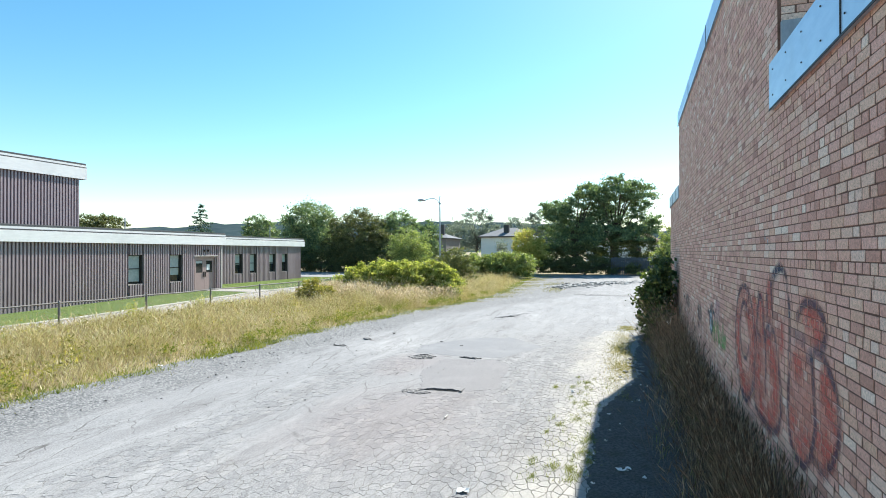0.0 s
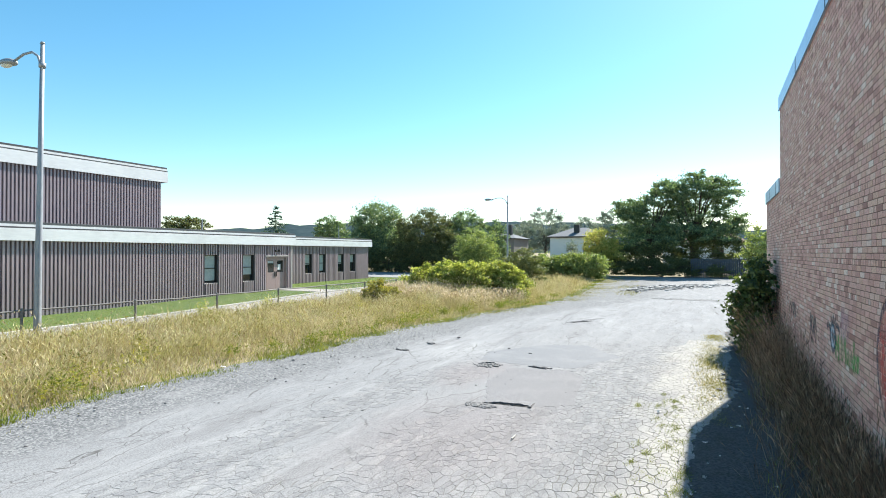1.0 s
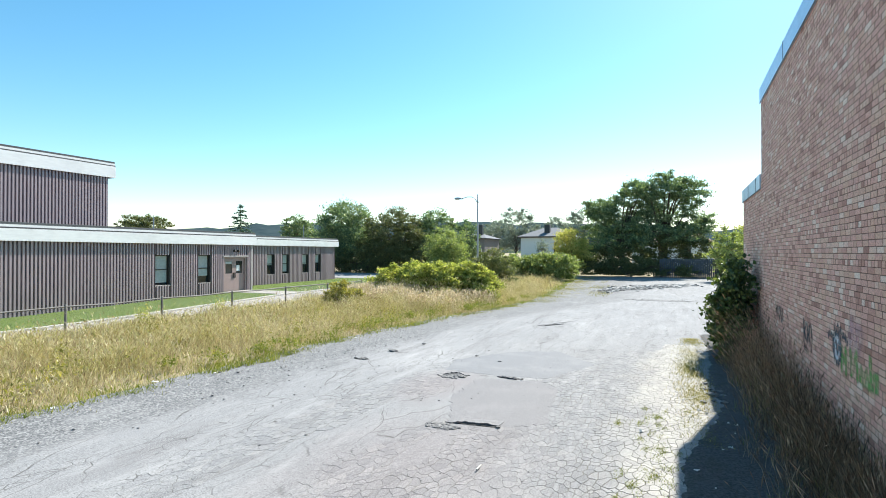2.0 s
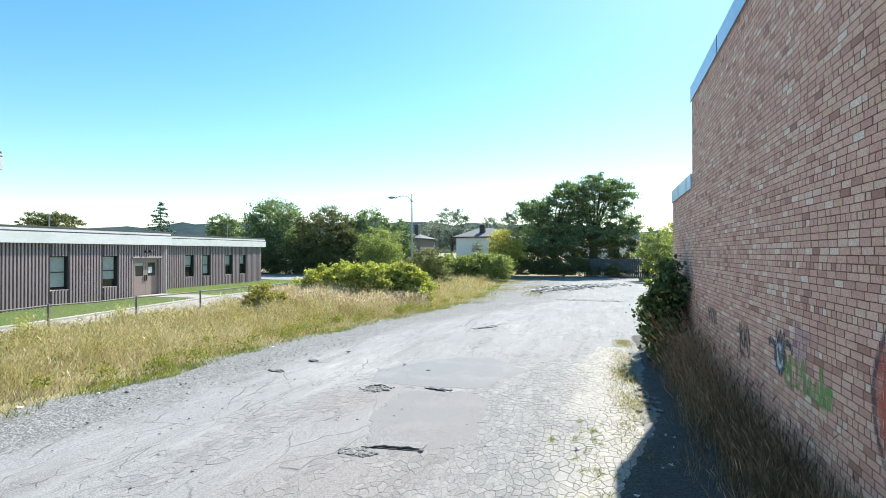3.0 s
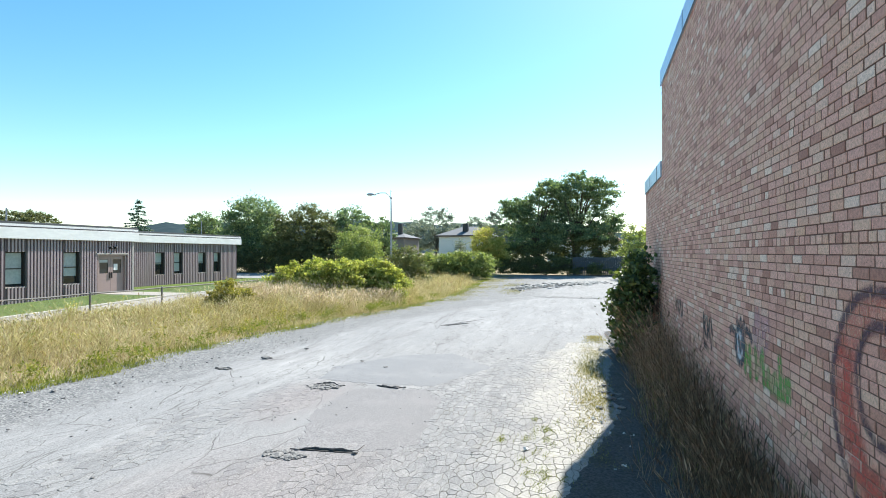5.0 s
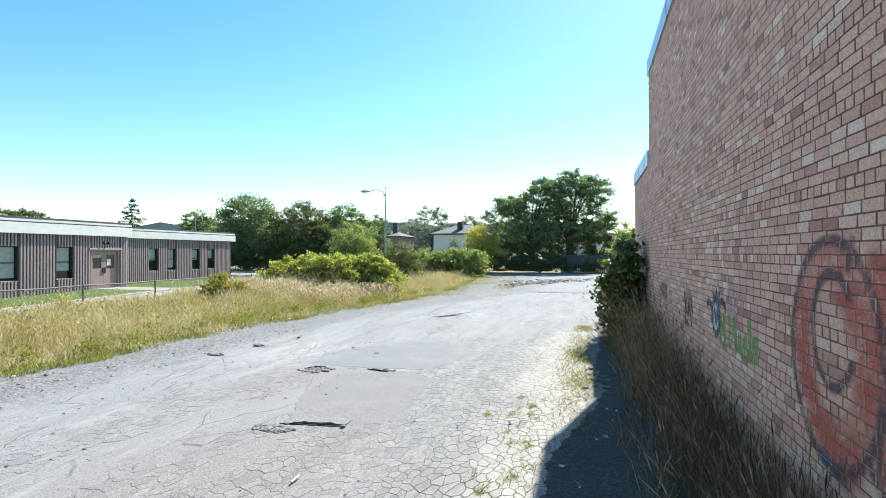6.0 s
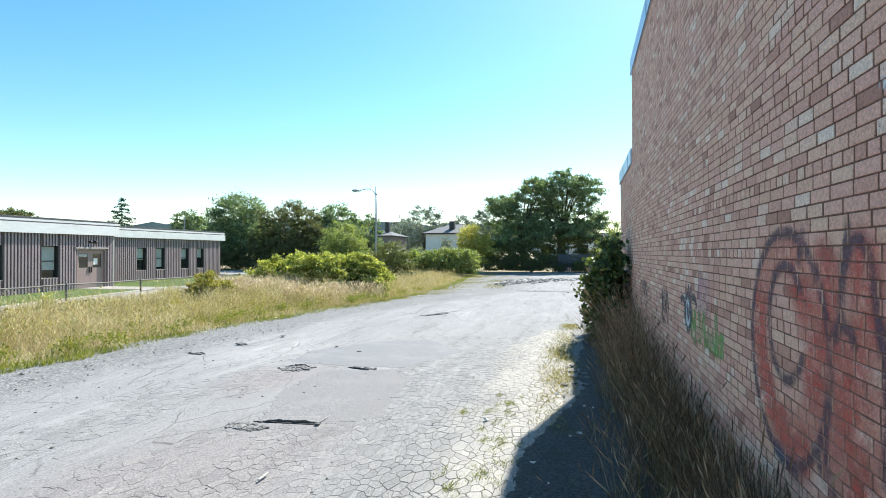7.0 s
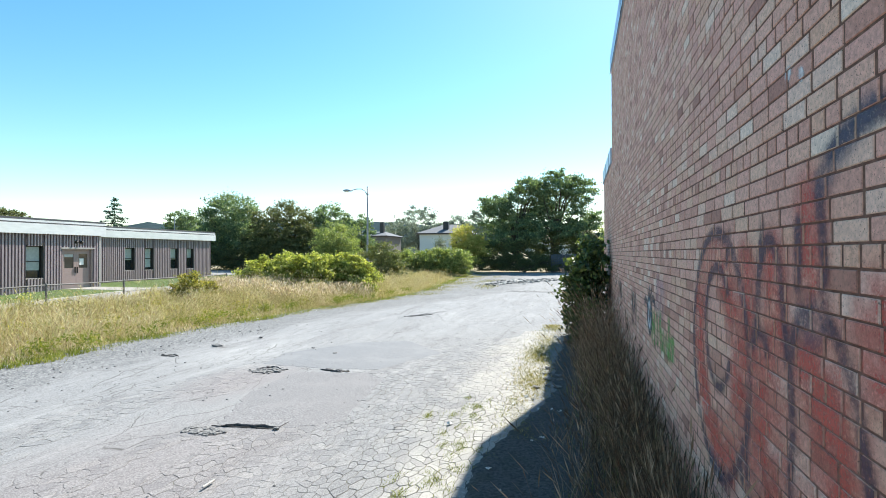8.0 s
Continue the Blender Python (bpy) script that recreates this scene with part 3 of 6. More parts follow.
def earth_shade_strip():
    """Loose soil at the wall's foot, widened and darkened to paint the wall's cast shadow."""
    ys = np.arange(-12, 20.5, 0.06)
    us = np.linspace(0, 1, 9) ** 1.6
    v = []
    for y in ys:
        left = float(np.interp(y, SHADE_EDGE_Y, SHADE_EDGE_X)) + 0.02 * math.sin(2.1 * y) + 0.02 * math.sin(5.3 * y + 1) + 0.02 * math.sin(17 * y) + 0.012 * math.sin(41 * y)
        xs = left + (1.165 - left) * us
        v.append(np.stack([xs, np.full(9, y), shade_strip_z(xs, y, left)], 1))
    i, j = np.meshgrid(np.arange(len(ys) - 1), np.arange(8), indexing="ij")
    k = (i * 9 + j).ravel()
    ob = part("earth_shade", quick("earth_shade", np.concatenate(v), np.stack([k, k + 1, k + 10, k + 9], 1)), M_EARTH_SHADE, smooth=True)
    return tagged(ob, "loose earth along the brick wall, shade painted out to the shadow edge", "soil", kind="structure")


earth_shade_strip()


# ---- the brick building ----
WALL_X = 1.16
COURSE, BRICK, JOINT = 0.0671, 0.2005, 0.0072
LIFT = -0.192 + 61 * COURSE      # a bed joint below the low parapets
SECTIONS = ((-12.0, 19.6, -0.192, LIFT), (5.27, 15.9, LIFT, 6.15), (15.9, 19.6, LIFT, 4.20))
brick_building = tagged(empty("brick_building", (WALL_X, 5, 0)), "abandoned buff and pink brick building with metal flashing", "building", kind="structure")
brick_rng = np.random.default_rng(11)


def brick_layout(y0, y1, z0, z1):
    """(middle y, middle z, length) of every brick: stretchers, with a course of headers every sixth."""
    out = []
    row = round((z0 + 0.192) / COURSE)
    z = z0
    while z + COURSE <= z1 + 0.004:
        header = row % 6 == 3
        pitch = BRICK / 2 if header else BRICK
        shift = (0.25 if header else (0.5 if row % 2 else 0.0)) * BRICK
        y = y0 - shift
        while y < y1:
            long = pitch
            if not header:
                long = BRICK / 2 if brick_rng.random() < 0.05 else BRICK * brick_rng.uniform(0.92, 1.08)
            a, b = max(y, y0), min(y + long, y1)
            if b - a > 0.03:
                out.append(((a + b) / 2, z + COURSE / 2, b - a - brick_rng.uniform(0.0125, 0.0185)))
            y += long
        z += COURSE
        row += 1
    return out


def brick_verts(length, height, depth=0.03, soft=0.0028):
    """A brick's face towards -x with worn edges, about its middle."""
    a, b = length / 2, height / 2
    front = [(0, -a + soft, -b + soft), (0, a - soft, -b + soft), (0, a - soft, b - soft), (0, -a + soft, b - soft)]
    rim = [(soft, -a, -b), (soft, a, -b), (soft, a, b), (soft, -a, b)]
    back = [(depth, -a, -b), (depth, a, -b), (depth, a, b), (depth, -a, b)]
    return np.array(front + rim + back)


BRICK_FACES = np.array([[3, 2, 1, 0]] + [[k, (k + 1) % 4, 4 + (k + 1) % 4, 4 + k] for k in range(4)] + [[4 + k, 4 + (k + 1) % 4, 8 + (k + 1) % 4, 8 + k] for k in range(4)])
NEAR_BRICKS = (4.75, 6.35, 1.15, 3.05)      # stretch of wall whose bricks are single objects
single_bricks, ALL_BRICKS = [], []


def brick_wall(y0, y1, low, top):
    core = boxed("wall", WALL_X + 0.0020, WALL_X + 0.30, y0, y1, low, top, M_MORTAR, brick_building, "dark recessed mortar between bricks")
    many = []
    for y, z, length in brick_layout(y0, y1, low, top):
        proud = brick_rng.uniform(-0.0018, 0.0002)
        ALL_BRICKS.append((y, z, length, proud))
        if NEAR_BRICKS[0] < y < NEAR_BRICKS[1] and NEAR_BRICKS[2] < z < NEAR_BRICKS[3] and len(single_bricks) < 300:
            single_bricks.append((y, z, length, proud, core))
        else:
            many.append(brick_verts(length, COURSE - JOINT) + np.array([WALL_X + proud, y, z]) + brick_rng.normal(0, 0.0012, (12, 3)) * np.array([0.5, 1.0, 1.0]))
    v = np.concatenate(many)
    f = (BRICK_FACES[None] + 12 * np.arange(len(many))[:, None, None]).reshape(-1, 4)
    ob = under(part("bricks", quick("bricks", v, f), M_BRICK), brick_building)
    tagged(ob, "buff, pink and brown bricks in shade", kind="stuff")
    return core


for y0, y1, low, top in SECTIONS:
    brick_wall(y0, y1, low, top)


def return_wall(y, z0, z1, x0, x1):
    """The brick end of the tall block above the low roof."""
    many = []
    for u, z, length in brick_layout(x0, x1, z0, z1):
        b = brick_verts(length, COURSE - JOINT)
        many.append(np.stack([b[:, 1] + u, b[:, 0] + y, b[:, 2] + z], 1))
    v = np.concatenate(many)
    f = (BRICK_FACES[None, :, ::-1] + 12 * np.arange(len(many))[:, None, None]).reshape(-1, 4)
    tagged(under(part("bricks", quick("bricks", v, f), M_BRICK), brick_building), "buff bricks above the low roof", kind="stuff")
    boxed("wall", WALL_X + 0.30, x1, y + 0.012, y + 0.3, z0 - 1, z1, M_MORTAR, brick_building)


return_wall(5.265, 3.9, 6.1, WALL_X + 0.02, 6.0)
boxed("roof", WALL_X + 0.30, 9.0, -12.0, 5.27, 3.70, 3.85, M_ROOF_FELT, brick_building, "flat felt roof")
boxed("roof", WALL_X + 0.30, 9.0, 5.57, 15.9, 5.85, 6.0, M_ROOF_FELT, brick_building, "flat felt roof")
boxed("roof", WALL_X + 0.30, 9.0, 15.9, 19.6, 3.9, 4.05, M_ROOF_FELT, brick_building, "flat felt roof")
boxed("wall", 9.0, 9.3, -12.0, 5.27, -0.1, 3.85, M_MORTAR, brick_building)
boxed("wall", 9.0, 9.3, 5.27, 15.9, -0.1, 6.0, M_MORTAR, brick_building)
boxed("wall", 9.0, 9.3, 15.9, 19.6, -0.1, 4.05, M_MORTAR, brick_building)
boxed("wall", WALL_X + 0.30, 9.0, 19.3, 19.6, -0.1, 3.9, M_MORTAR, brick_building)
boxed("wall", WALL_X + 0.30, 9.0, 15.6, 15.9, 4.05, 5.85, M_MORTAR, brick_building)
boxed("wall", WALL_X + 0.30, 9.0, -12.0, -11.7, -0.1, 3.70, M_MORTAR, brick_building)


def flashing(y0, y1, z0, z1, seam):
    ob = boxed("flashing", WALL_X - 0.030, WALL_X + 0.36, y0, y1, z0, z1, M_FLASHING, brick_building, "bluish sheet-metal parapet flashing", 0.006)
    boxed("drip_edge", WALL_X - 0.034, WALL_X - 0.0305, y0, y1, z0 - 0.012, z0 + 0.006, M_SEAM, brick_building)
    y = y1 - seam
    while y > y0:
        s = boxed("seam", WALL_X - 0.036, WALL_X - 0.029, y - 0.006, y + 0.006, z0 + 0.004, z1 - 0.004, M_SEAM, brick_building)
        y -= seam
    return ob


flashing(-12.0, 5.44, 3.80, 4.21, 1.75)
flashing(5.30, 15.93, 5.97, 6.31, 3.05)
flashing(15.96, 19.63, 4.02, 4.37, 1.5)
boxed("flashing", WALL_X + 0.02, 6.0, 5.215, 5.262, 4.02, 4.50, M_GALV, brick_building, "blue-grey metal apron at the tall wall")
bm = bmesh.new()
y = 5.3
while y > -3:
    for z in (3.90, 4.12):
        box(bm, WALL_X - 0.036, WALL_X - 0.029, y - 0.005, y + 0.005, z - 0.005, z + 0.005)
    y -= 0.42
under(part("screws", bm, M_SEAM), brick_building)


# ---- graffiti: thin spray paint lying on the brick faces ----
def arc(cy, cz, ry, rz, a0=0.0, a1=360.0, lean=0.0):
    u = np.radians(np.linspace(a0, a1, 48))
    z = rz * np.sin(u)
    return np.stack([cy + ry * np.cos(u) + lean * z, cz + z], 1)


def line(*points):
    p = np.array(points, dtype=float)
    n = np.linspace(0, len(p) - 1, 10 * len(p))
    return np.stack([np.interp(n, np.arange(len(p)), p[:, 0]), np.interp(n, np.arange(len(p)), p[:, 1])], 1)


def curve(*points):
    """A smooth stroke through points."""
    p = np.array((points[0],) + points + (points[-1],), dtype=float)
    u = np.linspace(0, 1, 9)[:-1, None]
    runs = []
    for a, b, c, d in zip(p, p[1:], p[2:], p[3:]):
        runs.append(0.5 * (2 * b + (c - a) * u + (2 * a - 5 * b + 4 * c - d) * u * u + (3 * b - a - 3 * c + d) * u ** 3))
    return np.concatenate(runs + [p[-1:]])


def away(Y, Z, path):
    best = np.full(Y.shape, 9.0)
    for (a, b), (c, d) in zip(path[:-1], path[1:]):
        l2 = (c - a) ** 2 + (d - b) ** 2 + 1e-12
        u = np.clip(((Y - a) * (c - a) + (Z - b) * (d - b)) / l2, 0, 1)
        best = np.minimum(best, np.hypot(Y - a - u * (c - a), Z - b - u * (d - b)))
    return best


def graffiti_material():
    m, t, p, out = blank("spray paint")
    a = t.nodes.new("ShaderNodeAttribute")
    a.attribute_name = "paint"
    t.links.new(a.outputs["Color"], p.inputs["Base Color"])
    p.inputs["Roughness"].default_value = 0.7
    clear = t.nodes.new("ShaderNodeBsdfTransparent")
    mx = t.nodes.new("ShaderNodeMixShader")
    cover = t.nodes.new("ShaderNodeMath")
    cover.operation = "MULTIPLY"
    t.links.new(a.outputs["Alpha"], cover.inputs[0])
    patchy = t.nodes.new("ShaderNodeMath")
    patchy.operation = "MULTIPLY"
    t.links.new(fade(t, noisy(t, 70.0, 4.0, 0.7), 0.20, 0.55), patchy.inputs[0])
    t.links.new(fade(t, noisy(t, 5.5, 4.0, 0.7), 0.22, 0.58), patchy.inputs[1])
    t.links.new(patchy.outputs[0], cover.inputs[1])
    t.links.new(cover.outputs[0], mx.inputs[0])
    t.links.new(clear.outputs[0], mx.inputs[1])
    t.links.new(p.outputs[0], mx.inputs[2])
    t.links.new(mx.outputs[0], out.inputs["Surface"])
    return m


M_PAINT = graffiti_material()


def graffiti(name, label, y0, y1, z0, z1, layers, cell=0.014):
    """layers: (paths, half width, softness, colour, cover, filled). A thin film on the brick faces."""
    grids, quads, count = [], [], 0
    for y, z, length, proud in ALL_BRICKS:
        if not (y0 < y < y1 and z0 < z < z1):
            continue
        n = max(3, int(length / cell) + 1)
        u, w = np.meshgrid(np.linspace(y - length / 2, y + length / 2, n), np.linspace(z - COURSE / 2 + JOINT / 2, z + COURSE / 2 - JOINT / 2, 5))
        grids.append(np.stack([np.full(u.shape, WALL_X + proud - 0.0025), u, w], -1).reshape(-1, 3))
        i, j = np.meshgrid(np.arange(4), np.arange(n - 1), indexing="ij")
        k = count + (i * n + j).ravel()
        quads.append(np.stack([k, k + n, k + n + 1, k + 1], 1))
        count += 5 * n
    v, quads = np.concatenate(grids), np.concatenate(quads)
    Y, Z = v[:, 1], v[:, 2]
    thing = tagged(empty(name, (WALL_X, y0, z0)), label, "graffiti")
    for n, (paths, half, soft, colour, cover, filled) in enumerate(layers):
        mask = np.zeros(len(v))
        for path in paths:
            d = away(Y, Z, path)
            if filled:
                within = np.zeros(len(v), bool)
                for (a, b), (c, e) in zip(path, np.roll(path, -1, axis=0)):
                    within ^= ((b > Z) != (e > Z)) & (Y < (c - a) * (Z - b) / (e - b + 1e-12) + a)
                d = np.where(within, 0, d)
            mask = np.maximum(mask, 1 - step(half, half + soft, d))
        mask = mask * cover
        keep = mask[quads].max(axis=1) > 0.02
        data = quick("paint", v - np.array([0.00025 * n, 0, 0]), quads[keep])
        layer = data.attributes.new("paint", "FLOAT_COLOR", "POINT")
        layer.data.foreach_set("color", np.concatenate([np.tile(np.array(colour), (len(v), 1)), mask[:, None]], 1).astype(np.float32).ravel())
        ob = under(part("paint", data, M_PAINT), thing)
        ob.visible_shadow = False
        tagged(ob, kind="stuff")
    return thing


PURPLE, RED, PINK = (0.085, 0.036, 0.058), (0.62, 0.08, 0.05), (0.65, 0.20, 0.14)
outer_c, inner_c = arc(6.78, 1.55, 0.56, 0.62), arc(6.76, 1.68, 0.26, 0.31, 140, -150)
tall_stroke = curve((6.05, 2.17), (6.10, 1.93), (6.12, 1.79), (6.18, 1.70))
first_arch = curve((6.07, 2.01), (6.03, 2.08), (5.96, 2.11), (5.89, 2.06), (5.84, 1.92), (5.80, 1.75), (5.76, 1.60), (5.75, 1.43), (5.78, 1.22))
second_arch = curve((5.77, 1.69), (5.72, 1.80), (5.60, 1.88), (5.50, 1.87), (5.40, 1.80), (5.32, 1.70), (5.28, 1.56), (5.21, 1.33), (5.27, 1.06), (5.52, 0.95), (5.80, 0.95), (6.14, 0.97), (6.27, 1.14), (6.24, 1.43))
high_arch = curve((5.51, 1.90), (5.50, 2.03), (5.52, 2.28), (5.40, 2.37), (5.20, 2.41), (5.04, 2.36), (4.97, 2.21), (4.92, 2.02), (4.93, 1.77), (4.97, 1.41), (4.97, 1.18), (4.83, 1.01), (4.58, 0.99), (4.40, 1.13))
d_bow = curve((4.15, 1.87), (3.97, 1.76), (3.85, 1.62), (3.85, 1.41), (3.95, 1.25), (4.16, 1.10), (4.38, 1.14))
d_stem, d_loop = curve((4.37, 1.79), (4.32, 1.57), (4.30, 1.34), (4.38, 1.16)), curve((4.70, 2.06), (4.55, 2.17), (4.32, 2.19), (4.14, 2.13), (4.07, 2.03), (4.13, 1.93))
graffiti("graffiti", "large red bubble letters with dark purple outlines sprayed on brick", 3.6, 7.55, 0.75, 2.7, (
    ([second_arch, curve((4.93, 1.77), (4.97, 1.3), (4.83, 1.01), (4.4, 1.13), (4.32, 1.5), (4.37, 1.8)), d_bow, d_loop, curve((6.07, 2.01), (5.96, 2.11), (5.84, 1.92), (5.76, 1.60), (6.22, 1.45), (6.12, 1.79))], 0.0, 0.10, PINK, 0.50, True),
    ([arc(6.77, 1.58, 0.43, 0.48), curve((6.28, 2.0), (6.24, 1.6), (6.26, 1.2))], 0.06, 0.12, PINK, 0.56, False),
    ([curve((6.62, 1.93), (6.46, 1.75), (6.38, 1.45)), curve((6.90, 1.14), (6.70, 1.02), (6.52, 1.05)), curve((7.17, 1.75), (7.14, 1.45), (7.0, 1.2)), line((6.24, 1.98), (6.24, 1.62)), curve((6.02, 1.62), (6.02, 1.3), (5.92, 1.02)), curve((5.90, 2.02), (5.90, 1.80)),
      line((5.60, 2.2), (5.60, 1.98)), curve((5.62, 1.70), (5.46, 1.55), (5.42, 1.25), (5.6, 1.06)), curve((4.85, 1.25), (4.70, 1.12), (4.52, 1.15)), curve((4.10, 1.70), (3.98, 1.50), (4.05, 1.28)), curve((4.2, 1.28), (4.12, 1.2)), curve((4.45, 2.08), (4.25, 2.0)), line((5.21, 1.90), (5.20, 1.80)), line((4.72, 1.7), (4.6, 1.8))], 0.035, 0.15, RED, 0.66, False),
    ([outer_c, inner_c, tall_stroke, first_arch, second_arch, high_arch, d_bow, d_stem, d_loop, line((6.52, 2.15), (6.58, 2.02)), curve((6.18, 1.68), (6.11, 1.75), (6.03, 1.73), (6.00, 1.68)), line((5.69, 2.16), (5.69, 1.95)),
      curve((6.36, 1.15), (6.33, 1.06), (6.18, 0.98)), curve((6.22, 1.62), (6.23, 1.37), (6.30, 1.2))], 0.010, 0.040, PURPLE, 0.92, False),
    ([line((4.45, 1.80), (4.12, 1.92)), line((4.76, 1.91), (4.56, 1.90)), curve((5.24, 2.42), (5.38, 2.36), (5.52, 2.27)), arc(5.60, 1.85, 0.06, 0.03), line((6.9, 0.95), (6.6, 0.92))], 0.015, 0.07, (0.075, 0.08, 0.14), 0.55, False)))
graffiti("graffiti", "white cartoon blob and bright green letters sprayed on brick", 8.0, 9.95, 1.05, 1.9, (
    ([line((8.95, 1.62), (8.75, 1.62)), line((8.9, 1.75), (8.7, 1.7))], 0.08, 0.12, (0.45, 0.30, 0.42), 0.35, False),
    ([line((9.33, 1.46), (9.33, 1.23)), line((9.18, 1.47), (9.16, 1.22)), line((9.30, 1.36), (9.18, 1.34)), line((9.00, 1.48), (8.97, 1.24), (8.84, 1.38), (8.78, 1.50), (8.74, 1.24)),
      line((8.62, 1.36), (8.56, 1.24), (8.44, 1.36), (8.40, 1.23)), line((8.66, 1.26), (8.40, 1.24), (8.12, 1.26)), line((8.33, 1.52), (8.30, 1.24)), line((8.22, 1.36), (8.12, 1.38), (8.14, 1.26))], 0.030, 0.034, (0.08, 0.36, 0.035), 0.74, False),
    ([arc(9.54, 1.44, 0.16, 0.17)], 0.0, 0.02, (0.66, 0.70, 0.74), 1.0, True),
    ([arc(9.54, 1.44, 0.17, 0.18), arc(9.84, 1.42, 0.17, 0.15, 45, 200), arc(9.26, 1.49, 0.16, 0.13, -35, 150), line((9.58, 1.5), (9.51, 1.39), (9.45, 1.50)), line((9.58, 1.60), (9.64, 1.69)), line((9.50, 1.61), (9.50, 1.70)), line((9.44, 1.60), (9.38, 1.68))], 0.028, 0.020, (0.02, 0.03, 0.05), 0.90, False)))
graffiti("paint_spots", "two small white paint spots on brick", 5.5, 6.1, 2.5, 3.0, (
    ([arc(5.77, 2.68, 0.022, 0.018), arc(5.66, 2.64, 0.016, 0.022)], 0.0, 0.012, (0.8, 0.82, 0.84), 1.0, True),))
graffiti("graffiti", "small black scribbled tag on brick", 10.6, 11.7, 1.05, 1.75, (
    ([line((11.40, 1.55), (11.38, 1.22)), line((11.40, 1.54), (11.24, 1.50), (11.36, 1.40), (11.22, 1.28)), line((11.16, 1.52), (11.12, 1.28), (11.02, 1.50), (10.98, 1.26)), line((10.92, 1.52), (10.85, 1.34), (10.9, 1.18)), line((11.36, 1.16), (11.1, 1.14))], 0.032, 0.016, (0.015, 0.015, 0.02), 0.95, False),))
graffiti("graffiti", "faded black scribbled tag on brick", 12.8, 14.3, 1.1, 1.8, (
    ([line((13.95, 1.58), (13.80, 1.36), (13.70, 1.55)), arc(13.52, 1.45, 0.08, 0.09), line((13.36, 1.56), (13.32, 1.34), (13.16, 1.36), (13.2, 1.52))], 0.034, 0.018, (0.02, 0.02, 0.025), 0.85, False),))


# ---- the brown school-like building ----
def siding(name, x, y0, y1, z0, z1, parent, face=1, pitch=0.15, deep=0.10):
    """Ribbed metal cladding, ribs upright, facing +x."""
    prof = []
    y = y0
    while y < y1 - 1e-6:
        for u, d in ((0.0, 0.0), (0.064, 0.0), (0.070, deep), (0.144, deep)):
            if y + u < y1:
                prof.append((y + u, x + face * d))
        y += pitch
    prof.append((y1, x))
    p = np.array(prof)
    n = len(p)
    low = np.stack([p[:, 1], p[:, 0], np.full(n, z0)], 1)
    high = low + np.array([0, 0, z1 - z0])
    k = np.arange(n - 1)
    ob = under(part(name, quick(name, np.concatenate([low, high]), np.stack([k, k + 1, k + 1 + n, k + n], 1)), M_SIDING), parent)
    return ob


def wall_with_gaps(x, y0, y1, z0, z1, gaps, parent):
    """Cladding round openings: gaps are (y0, y1, z0, z1), in order of y."""
    y = y0
    for a, b, c, d in gaps:
        siding("siding", x, y, a, z0, z1, parent)
        if c > z0 + 0.05:
            siding("siding", x, a, b, z0, c, parent)
        siding("siding", x, a, b, d, z1, parent)
        y = b
    siding("siding", x, y, y1, z0, z1, parent)


M_GLASS, gt, gp, gout = blank("window glass")
gp.inputs["Base Color"].default_value = (0.02, 0.025, 0.028, 1)
gp.inputs["Roughness"].default_value = 0.06
gp.inputs["Specular IOR Level"].default_value = 0.7
bumped(gt, gp, noisy(gt, 1.3, 2.0, 0.5), 0.15, 0.02)


def sash_window(x, y0, y1, z0, z1, parent, blind=0.45):
    """A recessed two-part window in the facade plane x."""
    w = empty("window", (x, (y0 + y1) / 2, z0))
    w = under(w, parent)
    place = Vector((x, (y0 + y1) / 2, z0))
    back = x - 0.15

    def piece(name, a, b, c, d, e, f, m, label="", bevel=0.0):
        ob = part(name, box(bmesh.new(), a, b, c, d, e, f, bevel), m, None, label)
        ob.parent = w
        ob.matrix_parent_inverse = Matrix.Translation(-place)
        return ob
    piece("reveal", back, x + 0.03, y0 - 0.025, y0, z0, z1, M_SIDING_DARK)
    piece("reveal", back, x + 0.03, y1, y1 + 0.025, z0, z1, M_SIDING_DARK)
    piece("reveal", back, x + 0.03, y0 - 0.025, y1 + 0.025, z1, z1 + 0.025, M_SIDING_DARK)
    piece("sill", back, x + 0.075, y0 - 0.04, y1 + 0.04, z0 - 0.05, z0, M_SILL, "pale window sill", 0.006)
    mid = z0 + (z1 - z0) * 0.52
    for a, b, c, d in ((y0, y0 + 0.05, z0, z1), (y1 - 0.05, y1, z0, z1), (y0 + 0.05, y1 - 0.05, z0, z0 + 0.05), (y0 + 0.05, y1 - 0.05, z1 - 0.05, z1), (y0 + 0.05, y1 - 0.05, mid - 0.025, mid + 0.025)):
        piece("frame", back, back + 0.06, a, b, c, d, M_FRAME_DARK)
    piece("pane", back + 0.015, back + 0.022, y0 + 0.05, y1 - 0.05, z0 + 0.05, mid - 0.025, M_GLASS, "dark reflecting glass")
    piece("pane", back + 0.015, back + 0.022, y0 + 0.05, y1 - 0.05, mid + 0.025, z1 - 0.05, M_GLASS, "dark reflecting glass")
    if blind:
        piece("blind", back + 0.023, back + 0.029, y0 + 0.06, y1 - 0.06, z1 - 0.05 - (z1 - z0) * blind, z1 - 0.05, M_BLIND, "pale drawn blind")
    return w


